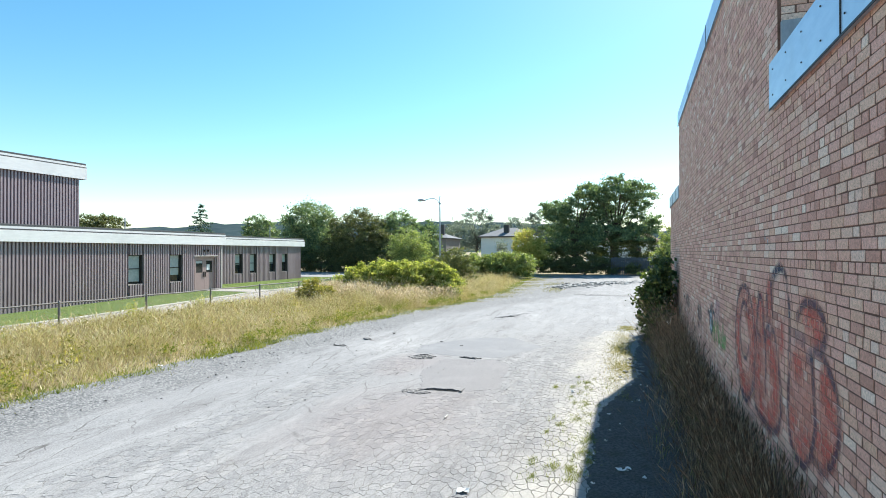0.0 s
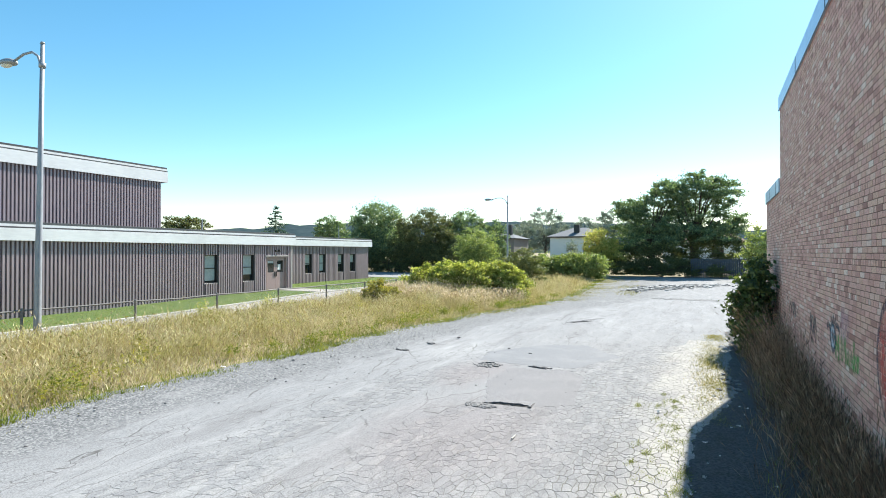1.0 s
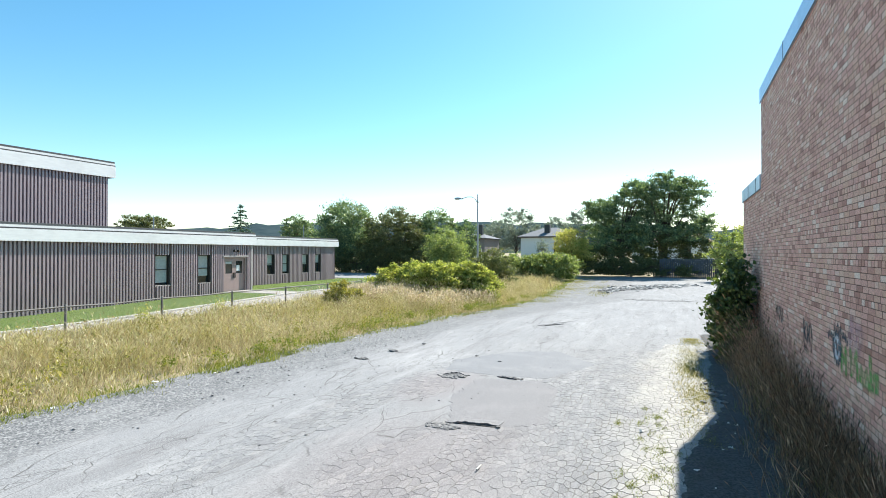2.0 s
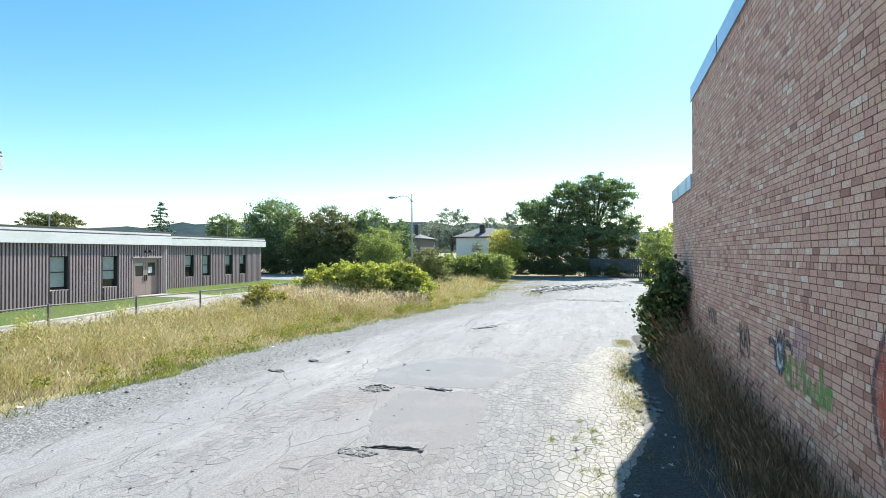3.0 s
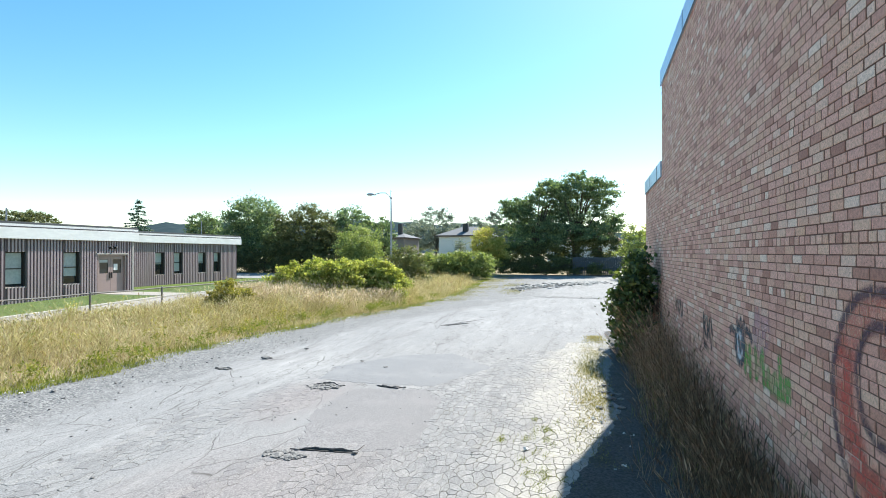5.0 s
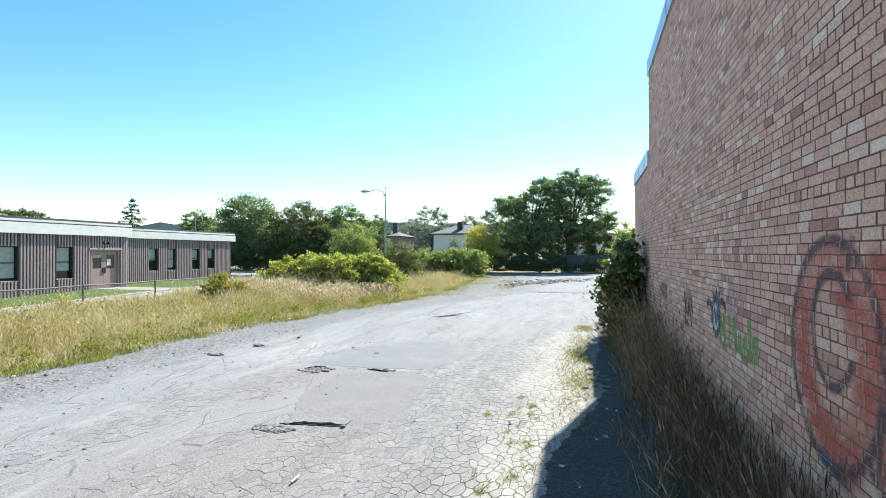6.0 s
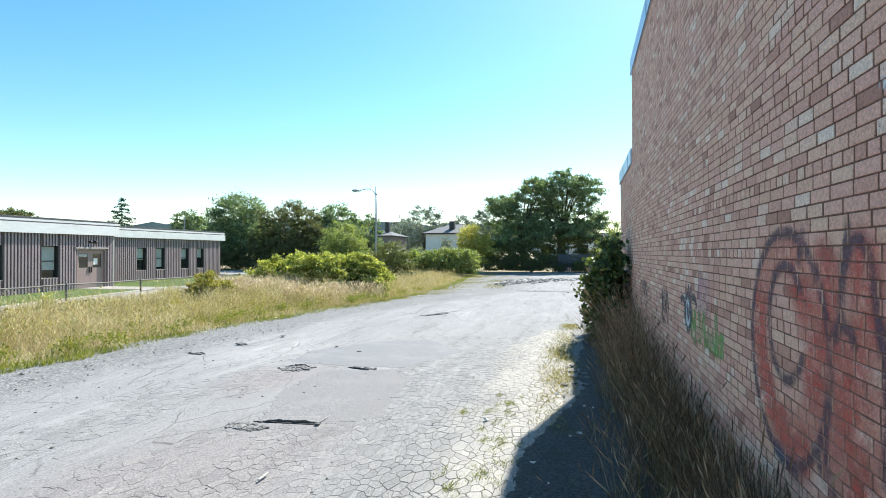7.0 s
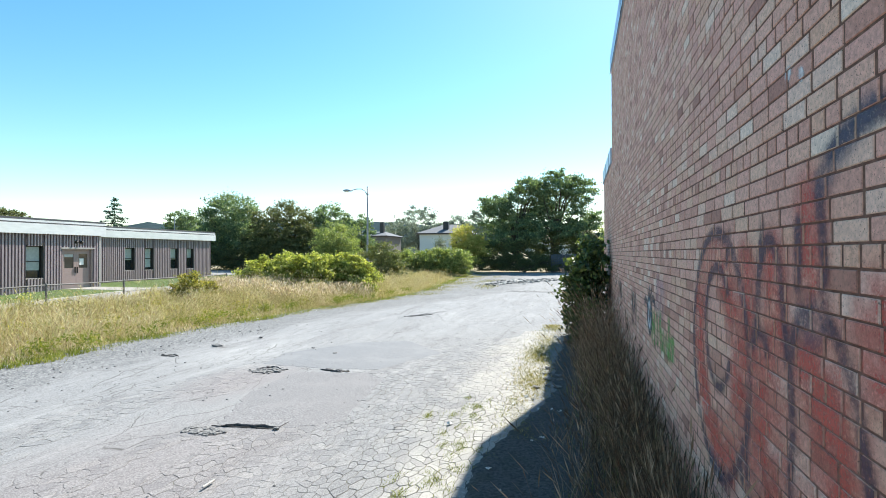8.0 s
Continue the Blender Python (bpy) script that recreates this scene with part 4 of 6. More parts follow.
brown_building = tagged(empty("brown_building", (-24.3, 10, 0)), "low brown ribbed metal building with white fascia and flat roof", "building")
FX, WX, UX = -24.3, -27.0, -27.3
MAIN_GAPS = [(20.41, 21.24, 0.93, 2.45), (23.0, 23.82, 0.93, 2.45), (24.78, 26.50, 0.25, 2.33)]
wall_with_gaps(FX, -22.0, 26.9, -0.2, 3.15, MAIN_GAPS, brown_building)
# blinds lowered past the sash bar to stand in for pale pane reflections
sash_window(FX, *MAIN_GAPS[0], brown_building, 0.88)
sash_window(FX, *MAIN_GAPS[1], brown_building, 0.72)
WING_GAPS = [(31.25, 32.02, 1.03, 2.45), (32.86, 33.59, 1.03, 2.45), (35.12, 35.86, 1.03, 2.45), (36.70, 37.42, 1.03, 2.45)]
wall_with_gaps(WX, 26.9, 39.3, -0.1, 3.25, WING_GAPS, brown_building)
for g, b in zip(WING_GAPS, (0.5, 0.85, 0.5, 0.45)):
    sash_window(WX, *g, brown_building, b)
siding("siding", UX, -22.0, 20.0, 3.5, 6.5, brown_building)
# bodies behind the cladding, roofs
boxed("body", -40, FX - 0.16, -22, 26.88, -0.2, 3.2, M_SIDING_DARK, brown_building)
boxed("body", -40, WX - 0.16, 26.88, 39.28, -0.1, 3.25, M_SIDING_DARK, brown_building)
boxed("end_wall", FX - 0.16, FX + 0.01, 26.89, 26.94, -0.2, 3.1, M_SIDING, brown_building)
boxed("end_wall", WX - 0.16, WX + 0.01, 39.29, 39.33, -0.1, 3.1, M_SIDING, brown_building)
boxed("upper_body", -40, UX - 0.02, -22, 19.98, 3.2, 6.6, M_SIDING, brown_building)
boxed("corner_trim", UX - 0.02, UX + 0.05, 19.94, 20.04, 3.6, 6.45, M_SIDING_DARK, brown_building)
boxed("corner_trim", FX - 0.02, FX + 0.115, 26.85, 26.96, -0.1, 3.05, M_SILL, brown_building, "pale metal corner trim")


def roof_edge(x, y0, y1, z, over, parent, tall=0.48):
    """White fascia board, thin bands and a dark metal cap, on a small overhang."""
    boxed("soffit", x - 0.5, x + over - 0.01, y0, y1, z + 0.02, z + 0.05, M_SIDING_DARK, parent)
    boxed("fascia", x + over - 0.04, x + over, y0, y1, z, z + tall, M_FASCIA, parent, "white fascia board", 0.004)
    boxed("band", x + over - 0.10, x + over - 0.03, y0, y1, z + tall, z + tall + 0.06, M_SIDING_DARK, parent)
    boxed("band", x + over - 0.12, x + over - 0.05, y0, y1, z + tall + 0.06, z + tall + 0.16, M_FASCIA, parent)
    boxed("cap", x + over - 0.40, x + over - 0.08, y0, y1, z + tall + 0.16, z + tall + 0.26, M_ROOF_FELT, parent, "dark roof edge", 0.01)
    # the short end
    boxed("fascia", x - 14, x + over - 0.045, y1 - 0.04, y1, z, z + tall, M_FASCIA, parent, "white fascia board")
    boxed("cap", x - 14, x + over - 0.41, y1 - 0.3, y1 - 0.02, z + tall + 0.003, z + tall + 0.26, M_ROOF_FELT, parent)
    boxed("roof", x - 14, x + over - 0.42, y0, y1 - 0.31, z + tall - 0.1, z + tall + 0.10, M_ROOF_FELT, parent, "dark flat roof")


roof_edge(FX, -22.2, 27.15, 3.02, 0.25, brown_building)
roof_edge(WX, 27.2, 39.65, 3.06, 0.26, brown_building, 0.42)
roof_edge(UX, -22.2, 20.35, 6.40, 0.20, brown_building, 0.58)


def double_door():
    y0, y1, z0, z1 = MAIN_GAPS[2]
    boxed("door_frame", FX - 0.12, FX + 0.06, y0, y0 + 0.07, z0, z1, M_DOOR, brown_building)
    boxed("door_frame", FX - 0.12, FX + 0.06, y1 - 0.07, y1, z0, z1, M_DOOR, brown_building)
    boxed("door_frame", FX - 0.12, FX + 0.06, y0 + 0.07, y1 - 0.07, z1 - 0.07, z1, M_DOOR, brown_building)
    mid = (y0 + y1) / 2
    for a, b, sign in ((y0 + 0.075, mid - 0.004, 1), (mid + 0.004, y1 - 0.075, -1)):
        door = under(empty("door", (FX - 0.07, a, z0 + 0.06)), brown_building)
        place = Vector((FX - 0.07, a, z0 + 0.06))
        c, d = z0 + 0.06, z1 - 0.075
        g0, g1 = c + 1.05, d - 0.18

        def piece(name, *args):
            ob = part(name, box(bmesh.new(), *args[:6]), args[6])
            ob.parent = door
            ob.matrix_parent_inverse = Matrix.Translation(-place)
        piece("panel", FX - 0.09, FX - 0.045, a, b, c, g0, M_DOOR)
        piece("panel", FX - 0.09, FX - 0.045, a, b, g1, d, M_DOOR)
        piece("panel", FX - 0.09, FX - 0.045, a, a + 0.14, g0, g1, M_DOOR)
        piece("panel", FX - 0.09, FX - 0.045, b - 0.14, b, g0, g1, M_DOOR)
        piece("pane", FX - 0.08, FX - 0.07, a + 0.14, b - 0.14, g0, g1, M_GLASS)
        h = b - 0.06 if sign > 0 else a + 0.06
        piece("handle", FX - 0.045, FX + 0.0, h - 0.015, h + 0.015, c + 0.80, c + 1.10, M_FRAME_DARK)
        if sign > 0:
            piece("blind", FX - 0.069, FX - 0.064, a + 0.15, b - 0.15, g1 - 0.16, g1 - 0.02, M_BLIND)
        else:
            piece("notice", FX - 0.069, FX - 0.064, a + 0.20, a + 0.44, g0 + 0.15, g0 + 0.48, M_PAPER)
    boxed("step", FX - 0.1, FX + 0.75, y0 - 0.15, y1 + 0.15, 0.1, z0 + 0.05, M_CONCRETE, brown_building, "concrete door step", 0.01)
    boxed("lintel", FX, FX + 0.135, y0 - 0.10, y1 + 0.10, z1, z1 + 0.07, M_SILL, brown_building, "pale door head trim")
    bm = bmesh.new()
    box(bm, FX + 0.03, FX + 0.10, 25.55, 25.75, 2.62, 2.76, 0.01)
    for y in (25.50, 25.80):
        bmesh.ops.create_cone(bm, cap_ends=True, segments=10, radius1=0.075, radius2=0.05, depth=0.13, matrix=Matrix.Translation((FX + 0.16, y, 2.68)) @ Matrix.Rotation(radians(70), 4, "Y"))
    under(part("flood_light", bm, M_FRAME_DARK, None, "twin-headed flood light above the door"), brown_building)


double_door()
for y, x, top in ((21.67, -26.0, 4.45), (37.9, -29.0, 4.85)):
    under(part("vent_pipe", tube(bmesh.new(), [(x, y, 3.4), (x, y, top)], [0.035, 0.03], 8), M_GALV, None, "thin metal pipe standing on the roof"), brown_building)
boxed("step", FX - 0.1, FX + 0.02, -22, 24.6, -0.15, 0.0, M_CONCRETE, brown_building, "concrete plinth")


# ---- wire fence ----
def fence_z(y):
    return float(ground_z(np.array(-16.1), np.array(y)))


wire_fence = tagged(empty("wire_fence", (-16.1, 8.2, 0)), "galvanised chain-link fence with a bent top rail in tall grass", "fence")
POSTS = [8.2 + 3.03 * k for k in range(-6, 7)]
for k, y in enumerate(POSTS):
    z = fence_z(y)
    under(part("post", tube(bmesh.new(), [(-16.1, y, z - 0.3), (-16.1, y, 1.10), (-16.1, y, 1.13)], [0.034, 0.034, 0.018], 10), M_RAIL), wire_fence)
for k, (a, b) in enumerate(zip(POSTS, POSTS[1:])):
    sag = random.uniform(-0.05, 0.0)
    under(part("top_rail", tube(bmesh.new(), [(-16.1, a + 0.02, 1.07), (-16.1, (a + b) / 2, 1.07 + sag), (-16.1, b - 0.02, 1.07)], [0.023] * 3, 8), M_RAIL), wire_fence)


def chain_link():
    v, f = [], []
    w = 0.0028
    for s in (1, -1):
        y = POSTS[0] - 1.0
        while y < POSTS[-1]:
            a, b = (y, 0.10), (y + s * 0.95 + (0.95 if s < 0 else 0), 1.05)
            if s < 0:
                a, b = (y + 0.95, 0.10), (y, 1.05)
            else:
                b = (y + 0.95, 1.05)
            k = len(v)
            v += [(-16.1 - w, a[0], a[1]), (-16.1 + w, a[0] + w, a[1]), (-16.1 + w, a[0] - w, a[1]), (-16.1 - w, b[0], b[1]), (-16.1 + w, b[0] + w, b[1]), (-16.1 + w, b[0] - w, b[1])]
            f += [(k, k + 1, k + 4, k + 3), (k + 1, k + 2, k + 5, k + 4), (k + 2, k, k + 3, k + 5)]
            y += 0.085
    ob = under(part("wire_mesh", quick("wire_mesh", np.array(v), np.array(f)), M_WIRE, None, "thin diamond wire mesh"), wire_fence)
    tagged(ob, kind="stuff")


chain_link()


# ---- street lamps ----
def street_lamp(place, top, lean=0.0, label=""):
    x, y, z = place
    lamp = tagged(empty("street_lamp", place), label or "grey steel street lamp with a curved single arm", "street lamp", "street lamps along the fence")
    def p(name, bm, m, lab=""):
        ob = under(part(name, bm, m, None, lab, True), lamp)
        return ob
    dx = lean
    p("pole", tube(bmesh.new(), [(x, y, z - 0.3), (x + dx * 0.1, y, z + 0.6), (x + dx * 0.6, y, z + top * 0.6), (x + dx, y, z + top)], [0.092, 0.088, 0.066, 0.048], 12), M_GALV)
    p("cap", tube(bmesh.new(), [(x + dx, y, z + top), (x + dx, y, z + top + 0.05)], [0.062, 0.04], 10), M_GALV)
    p("collar", tube(bmesh.new(), [(x + dx * 0.95, y, z + top - 0.62), (x + dx * 0.95, y, z + top - 0.50)], [0.085, 0.085], 10), M_GALV)
    pts = [(x + dx - 0.05, y, z + top - 0.58), (x + dx - 0.22, y, z + top - 0.28), (x + dx - 0.50, y, z + top - 0.13), (x + dx - 0.9, y, z + top - 0.12), (x + dx - 1.35, y, z + top - 0.22)]
    p("arm", tube(bmesh.new(), pts, [0.032] * 5, 8), M_GALV)
    bm = bmesh.new()
    bmesh.ops.create_uvsphere(bm, u_segments=14, v_segments=8, radius=1.0)
    for v in bm.verts:
        v.co = Vector((x + dx - 1.68 + v.co.x * 0.38, y + v.co.y * 0.16, z + top - 0.24 + max(v.co.z, -0.25) * 0.13 - 0.03 * v.co.x))
    p("head", bm, M_GALV, "cobra-head lamp housing")
    bm = bmesh.new()
    bmesh.ops.create_uvsphere(bm, u_segments=12, v_segments=6, radius=1.0)
    for v in bm.verts:
        v.co = Vector((x + dx - 1.78 + v.co.x * 0.22, y + v.co.y * 0.12, z + top - 0.275 + min(v.co.z, 0.1) * 0.07))
    p("lens", bm, M_LENS, "milky glass lens")
    return lamp


street_lamp((-16.06, 8.53, fence_z(8.5)), 7.75, 0.19, "grey steel street lamp with a curved arm, leaning slightly")
street_lamp((-15.5, 42.85, 0.2), 7.05, 0.0, "grey steel street lamp behind the hedge")


# ---- trees and shrubs ----
def crown_points(lobes, count, rng, clump):
    """Leaf places gathered in flat uneven sprays inside ellipsoid lobes (x, y, z, rx, ry, rz), with hollows between."""
    weights = np.array([l[3] * l[4] * l[5] for l in lobes]) ** (2 / 3)
    weights /= weights.sum()
    twigs, pts = [], []
    for lobe, share in zip(lobes, weights):
        n = max(8, int(count * share / 60))
        d = units(n, rng) * (rng.random((n, 1)) ** 0.30)
        c = d * np.array(lobe[3:]) * 0.95 + np.array(lobe[:3])
        open_air = np.array([noise.noise(Vector(q) * (0.55 / clump)) for q in c]) < (-0.27 if clump > 0.55 else -0.42)
        c = c[~open_air] if open_air.sum() < n - 4 else c
        twigs.append(c)
        per = max(8, int(count * share / len(c)))
        for q in c:
            k = int(per * rng.uniform(0.35, 1.65))
            r = clump * rng.uniform(0.45, 1.25)
            out = q - np.array(lobe[:3])
            out = out / (np.linalg.norm(out) + 1e-6)
            along = rng.normal(size=(k, 1)) * r * 0.35
            pts.append(q + out * along + rng.normal(size=(k, 3)) * np.array([r, r, r * 0.42]) * 0.50)
    return np.concatenate(twigs), np.concatenate(pts)


def tree(place, lobes, leaf, material, label, count=6000, trunk=0.2, seed=1, clump=0.8, name="tree", category="tree", low=0.3, stems=1):
    rng = np.random.default_rng(seed)
    x, y, z = place
    t = tagged(empty(name, place), label, category)
    twigs, pts = crown_points([(l[0] + x, l[1] + y, l[2] + z, l[3] * 1.08, l[4] * 1.08, l[5] * 1.08) for l in lobes], int(count * 2.6), rng, clump * 0.92)
    pts = pts[pts[:, 2] > z + 0.06]
    mid = twigs.mean(axis=0)
    for s in range(stems):
        bm = bmesh.new()
        ox, oy = (0, 0) if stems == 1 else rng.normal(0, 0.35 if trunk > 0.036 else 0.10, 2)
        fork = Vector((x + ox + (mid[0] - x) * 0.4, y + oy + (mid[1] - y) * 0.4, z + (mid[2] - z) * 0.75))
        foot = Vector((x + ox, y + oy, z - 0.2))
        tube(bm, [foot, foot.lerp(fork, 0.5) + Vector((rng.normal(0, 0.08), rng.normal(0, 0.08), 0)), fork], [trunk, trunk * 0.8, trunk * 0.55], 8)
        chosen = twigs[rng.choice(len(twigs), min(len(twigs), 26 // stems + 4), replace=False)]
        for q in chosen:
            start = foot.lerp(fork, rng.uniform(low, 1.0))
            q = Vector(q)
            bend = start.lerp(q, 0.5) + Vector((0, 0, 0.12 * (q - start).length))
            tube(bm, [start, bend, q], [trunk * 0.38, trunk * 0.2, trunk * 0.05], 5, False)
        under(part("trunk", bm, M_BARK, None, "bark-covered trunk and limbs"), t)
    under(part("crown", leaves("crown", pts, leaf * 0.68, leaf * 0.50, rng), material), t)
    return t


# dark group behind the side street
tree((-35.5, 53.4, 0.35), [(0, 0, 5.2, 3.0, 2.6, 2.9), (-1.6, 0.5, 3.0, 2.4, 2.2, 2.4), (1.9, -0.3, 2.8, 2.2, 2.2, 2.4)], 0.30, LEAF_DARK, "tall dark green leafy tree beyond the street", 11000, 0.24, 21, 0.75)
tree((-28.6, 52.6, 0.35), [(0, 0, 4.3, 3.3, 2.8, 2.7), (-2.2, 0, 2.3, 2.4, 2.2, 2.1), (2.2, 0, 2.4, 2.2, 2.2, 2.2)], 0.26, LEAF_OLIVE, "broad rounded olive-brown tree beyond the street", 15000, 0.26, 22, 0.52)
tree((-25.4, 56.0, 0.35), [(0, 0, 5.0, 2.2, 2.0, 2.0), (0.5, 0, 2.6, 2.0, 2.0, 2.0)], 0.30, LEAF_DARK, "dark green tree beside the olive one", 5000, 0.2, 23, 0.7)
tree((-19.6, 45.8, 0.2), [(0, 0, 2.9, 1.9, 1.7, 1.7), (0.3, 0, 1.6, 2.0, 1.8, 1.5)], 0.20, LEAF_MID, "fresh green young tree by the street lamp", 6000, 0.1, 24, 0.5)
tree((-38.6, 49.5, 0.35), [(0, 0, 1.6, 1.9, 1.6, 1.5), (1.6, 0, 1.2, 1.4, 1.4, 1.2)], 0.20, LEAF_MID, "light green shrub at the building's end", 3500, 0.08, 25, 0.45, "shrub", "shrub")
tree((-22.6, 58.5, 0.35), [(0, 0, 3.6, 1.5, 1.5, 2.4)], 0.24, LEAF_DARK, "thin dark tree behind the street lamp", 2600, 0.12, 26, 0.5)
tree((-31.5, 51.2, 0.35), [(-3.8, 0, 1.2, 3.0, 1.4, 1.5), (0.4, 0, 1.2, 3.0, 1.4, 1.4), (4.6, 0.4, 1.2, 3.0, 1.4, 1.4)], 0.24, LEAF_OLIVE, "dark undergrowth below the street trees", 6500, 0.08, 27, 0.6, "undergrowth", "shrub", 0.3, 4)
# lime hedge on the verge
tree((-12.6, 27.6, 0.15), [(-2.9, 0.2, 0.70, 0.9, 1.0, 0.72), (-2.0, -0.1, 0.85, 1.0, 1.1, 0.85), (-1.1, 0.3, 1.15, 0.8, 1.0, 0.80), (-0.2, -0.1, 0.95, 1.0, 1.2, 0.95), (0.7, 0.3, 1.2, 0.8, 1.0, 0.75), (1.2, 0.0, 0.85, 0.8, 1.1, 0.85)], 0.17, LEAF_LIME, "dense bright lime-green knotweed thicket in dry grass", 15000, 0.04, 31, 0.30, "thicket", "shrub", 0.1, 5)
tree((-10.5, 28.0, 0.1), [(0, 0, 1.05, 0.8, 0.8, 0.95), (0.8, -0.1, 0.75, 0.75, 0.7, 0.78), (1.1, -0.6, 0.4, 0.5, 0.5, 0.45)], 0.16, LEAF_LIME, "rounded bright green bush beside the thicket", 6500, 0.04, 32, 0.26, "bush", "shrub", 0.1, 3)
tree((-13.9, 21.3, 0.2), [(0, 0, 0.62, 0.55, 0.55, 0.58), (-0.5, 0.1, 0.42, 0.42, 0.45, 0.42), (0.5, 0, 0.45, 0.45, 0.45, 0.45)], 0.10, LEAF_BROOM, "small olive-yellow bush by the wire fence", 3600, 0.02, 33, 0.16, "bush", "shrub", 0.1, 2)
tree((-13.6, 40.5, 0.1), [(0, 0, 1.6, 1.4, 1.2, 1.3), (0.8, 0, 0.9, 1.2, 1.0, 0.9)], 0.17, LEAF_SCRUB, "olive leafy shrub by the lamp", 4200, 0.05, 34, 0.4, "shrub", "shrub")
tree((-13.0, 51.6, 0.1), [(-4.0, 0, 1.0, 1.3, 1.3, 1.05), (-2.6, 0.2, 1.2, 1.3, 1.4, 1.2), (-1.1, 0, 1.05, 1.3, 1.4, 1.1), (0.4, 0.2, 1.2, 1.3, 1.4, 1.25), (1.9, 0, 1.1, 1.3, 1.3, 1.15), (3.0, 0.1, 1.2, 1.0, 1.3, 1.2)], 0.22, LEAF_MID, "long clipped green hedge before the white house", 13000, 0.05, 35, 0.40, "hedge", "hedge", 0.1, 5)
tree((-11.5, 62.0, 0.3), [(0, 0, 3.1, 1.8, 1.7, 1.7), (0.5, 0, 2.0, 1.9, 1.7, 1.5)], 0.24, LEAF_YELLOW, "round yellow-green tree beside the white house", 5500, 0.12, 36, 0.55)
tree((-15.6, 66.0, 0.4), [(0, 0, 2.6, 0.7, 0.7, 1.1)], 0.18, LEAF_FAR_HAZE, "small slender tree before the white house", 800, 0.05, 37, 0.35)
# big maples at the end of the lot
tree((-3.0, 66.0, 0.3), [(1.3, 0, 9.6, 2.2, 2.2, 1.6), (3.5, 0.4, 8.7, 1.8, 2.0, 1.7), (-1.0, -0.3, 8.6, 1.9, 1.9, 1.5), (4.5, 0, 5.4, 1.7, 2.0, 1.5), (1.0, 0.5, 6.6, 2.4, 2.0, 1.3), (-2.2, 0, 6.4, 1.9, 2.0, 1.0), (2.4, -0.4, 4.4, 2.6, 2.2, 1.3), (-1.6, 0, 4.5, 2.3, 2.2, 1.3)], 0.31, LEAF_DARK, "large spreading maple at the end of the lot", 13500, 0.38, 41, 0.66, low=0.45, stems=2)
tree((-6.3, 64.5, 0.3), [(-2.0, 0, 6.6, 2.1, 2.0, 0.8), (-0.4, 0.3, 7.7, 1.7, 1.8, 0.9), (-2.7, 0.1, 7.6, 1.6, 1.8, 0.8), (1.2, 0.4, 9.2, 1.6, 1.8, 1.1), (-2.6, 0, 4.9, 1.9, 2.0, 0.9), (0.5, 0, 5.4, 2.0, 2.0, 1.0), (-1.0, -0.3, 3.4, 2.5, 2.2, 1.1), (1.7, 0, 3.8, 1.8, 2.0, 1.2)], 0.30, LEAF_DARK, "dark maple with layered limbs", 9300, 0.30, 42, 0.62)
tree((-2.5, 63.6, 0.15), [(-6.6, 0, 1.5, 2.6, 1.4, 1.6), (-2.9, 0.3, 1.6, 2.8, 1.4, 1.7), (0.8, 1.6, 2.2, 2.6, 1.0, 2.2), (4.6, 1.6, 1.9, 2.6, 1.0, 2.1)], 0.26, LEAF_OLIVE, "dark shaded brush under the maples", 9500, 0.06, 43, 0.5, "brush", "shrub", 0.2, 4)
tree((-5.5, 62.3, 0.1), [(-4.2, 0, 0.8, 1.9, 0.9, 1.0), (-1.4, 0.2, 0.8, 1.9, 0.9, 1.05), (1.4, 0, 0.75, 1.9, 0.9, 1.0), (3.4, 0.2, 0.7, 1.0, 0.9, 0.85), (5.6, -0.6, 0.55, 1.0, 0.7, 0.65), (9.0, -0.7, 0.7, 0.9, 0.7, 0.9)], 0.20, LEAF_OLIVE, "dark low brush at the shaded end of the lot", 9000, 0.05, 46, 0.4, "brush", "shrub", 0.1, 4)
tree((3.6, 56.0, 0.2), [(0, 0, 2.6, 1.5, 1.5, 2.0), (0.8, 0.5, 1.4, 1.6, 1.5, 1.3)], 0.24, LEAF_MID, "sunlit green tree beyond the brick building", 4200, 0.1, 44, 0.5)
tree((6.5, 66.0, 0.3), [(0, 0, 3.0, 2.6, 2.0, 2.4)], 0.28, LEAF_LIME, "yellow-green tree beyond the board fence", 3500, 0.14, 45, 0.6)
# bush against the brick wall
tree((0.50, 16.6, 0.0), [(0.23, 0.2, 1.66, 0.34, 1.0, 0.70), (-0.02, 0.0, 1.05, 0.42, 0.95, 0.58), (0.20, 1.6, 0.9, 0.38, 0.9, 0.75), (0.10, -0.6, 0.5, 0.30, 0.5, 0.33)], 0.17, LEAF_BUSH, "dark broad-leaved bush growing against the brick wall", 4300, 0.035, 51, 0.26, "bush", "shrub", 0.1, 4)
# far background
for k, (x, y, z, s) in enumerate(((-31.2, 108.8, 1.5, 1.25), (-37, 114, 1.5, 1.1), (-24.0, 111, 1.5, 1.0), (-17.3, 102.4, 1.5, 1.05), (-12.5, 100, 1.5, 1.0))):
    tree((x, y, z), [(0, 0, 5.6 * s, 2.6 * s, 3.0, 2.6 * s), (2.4 * s, 0, 4.4 * s, 2.4 * s, 3.0, 2.6 * s), (-2.4 * s, 0, 3.8 * s, 2.4 * s, 3.0, 2.4 * s), (0.4, 0, 2.6 * s, 3.8 * s, 3.0, 2.0 * s)], 0.42, LEAF_FAR_HAZE, "green tree behind the houses, paled by painted haze", 4200, 0.22, 60 + k, 0.9)
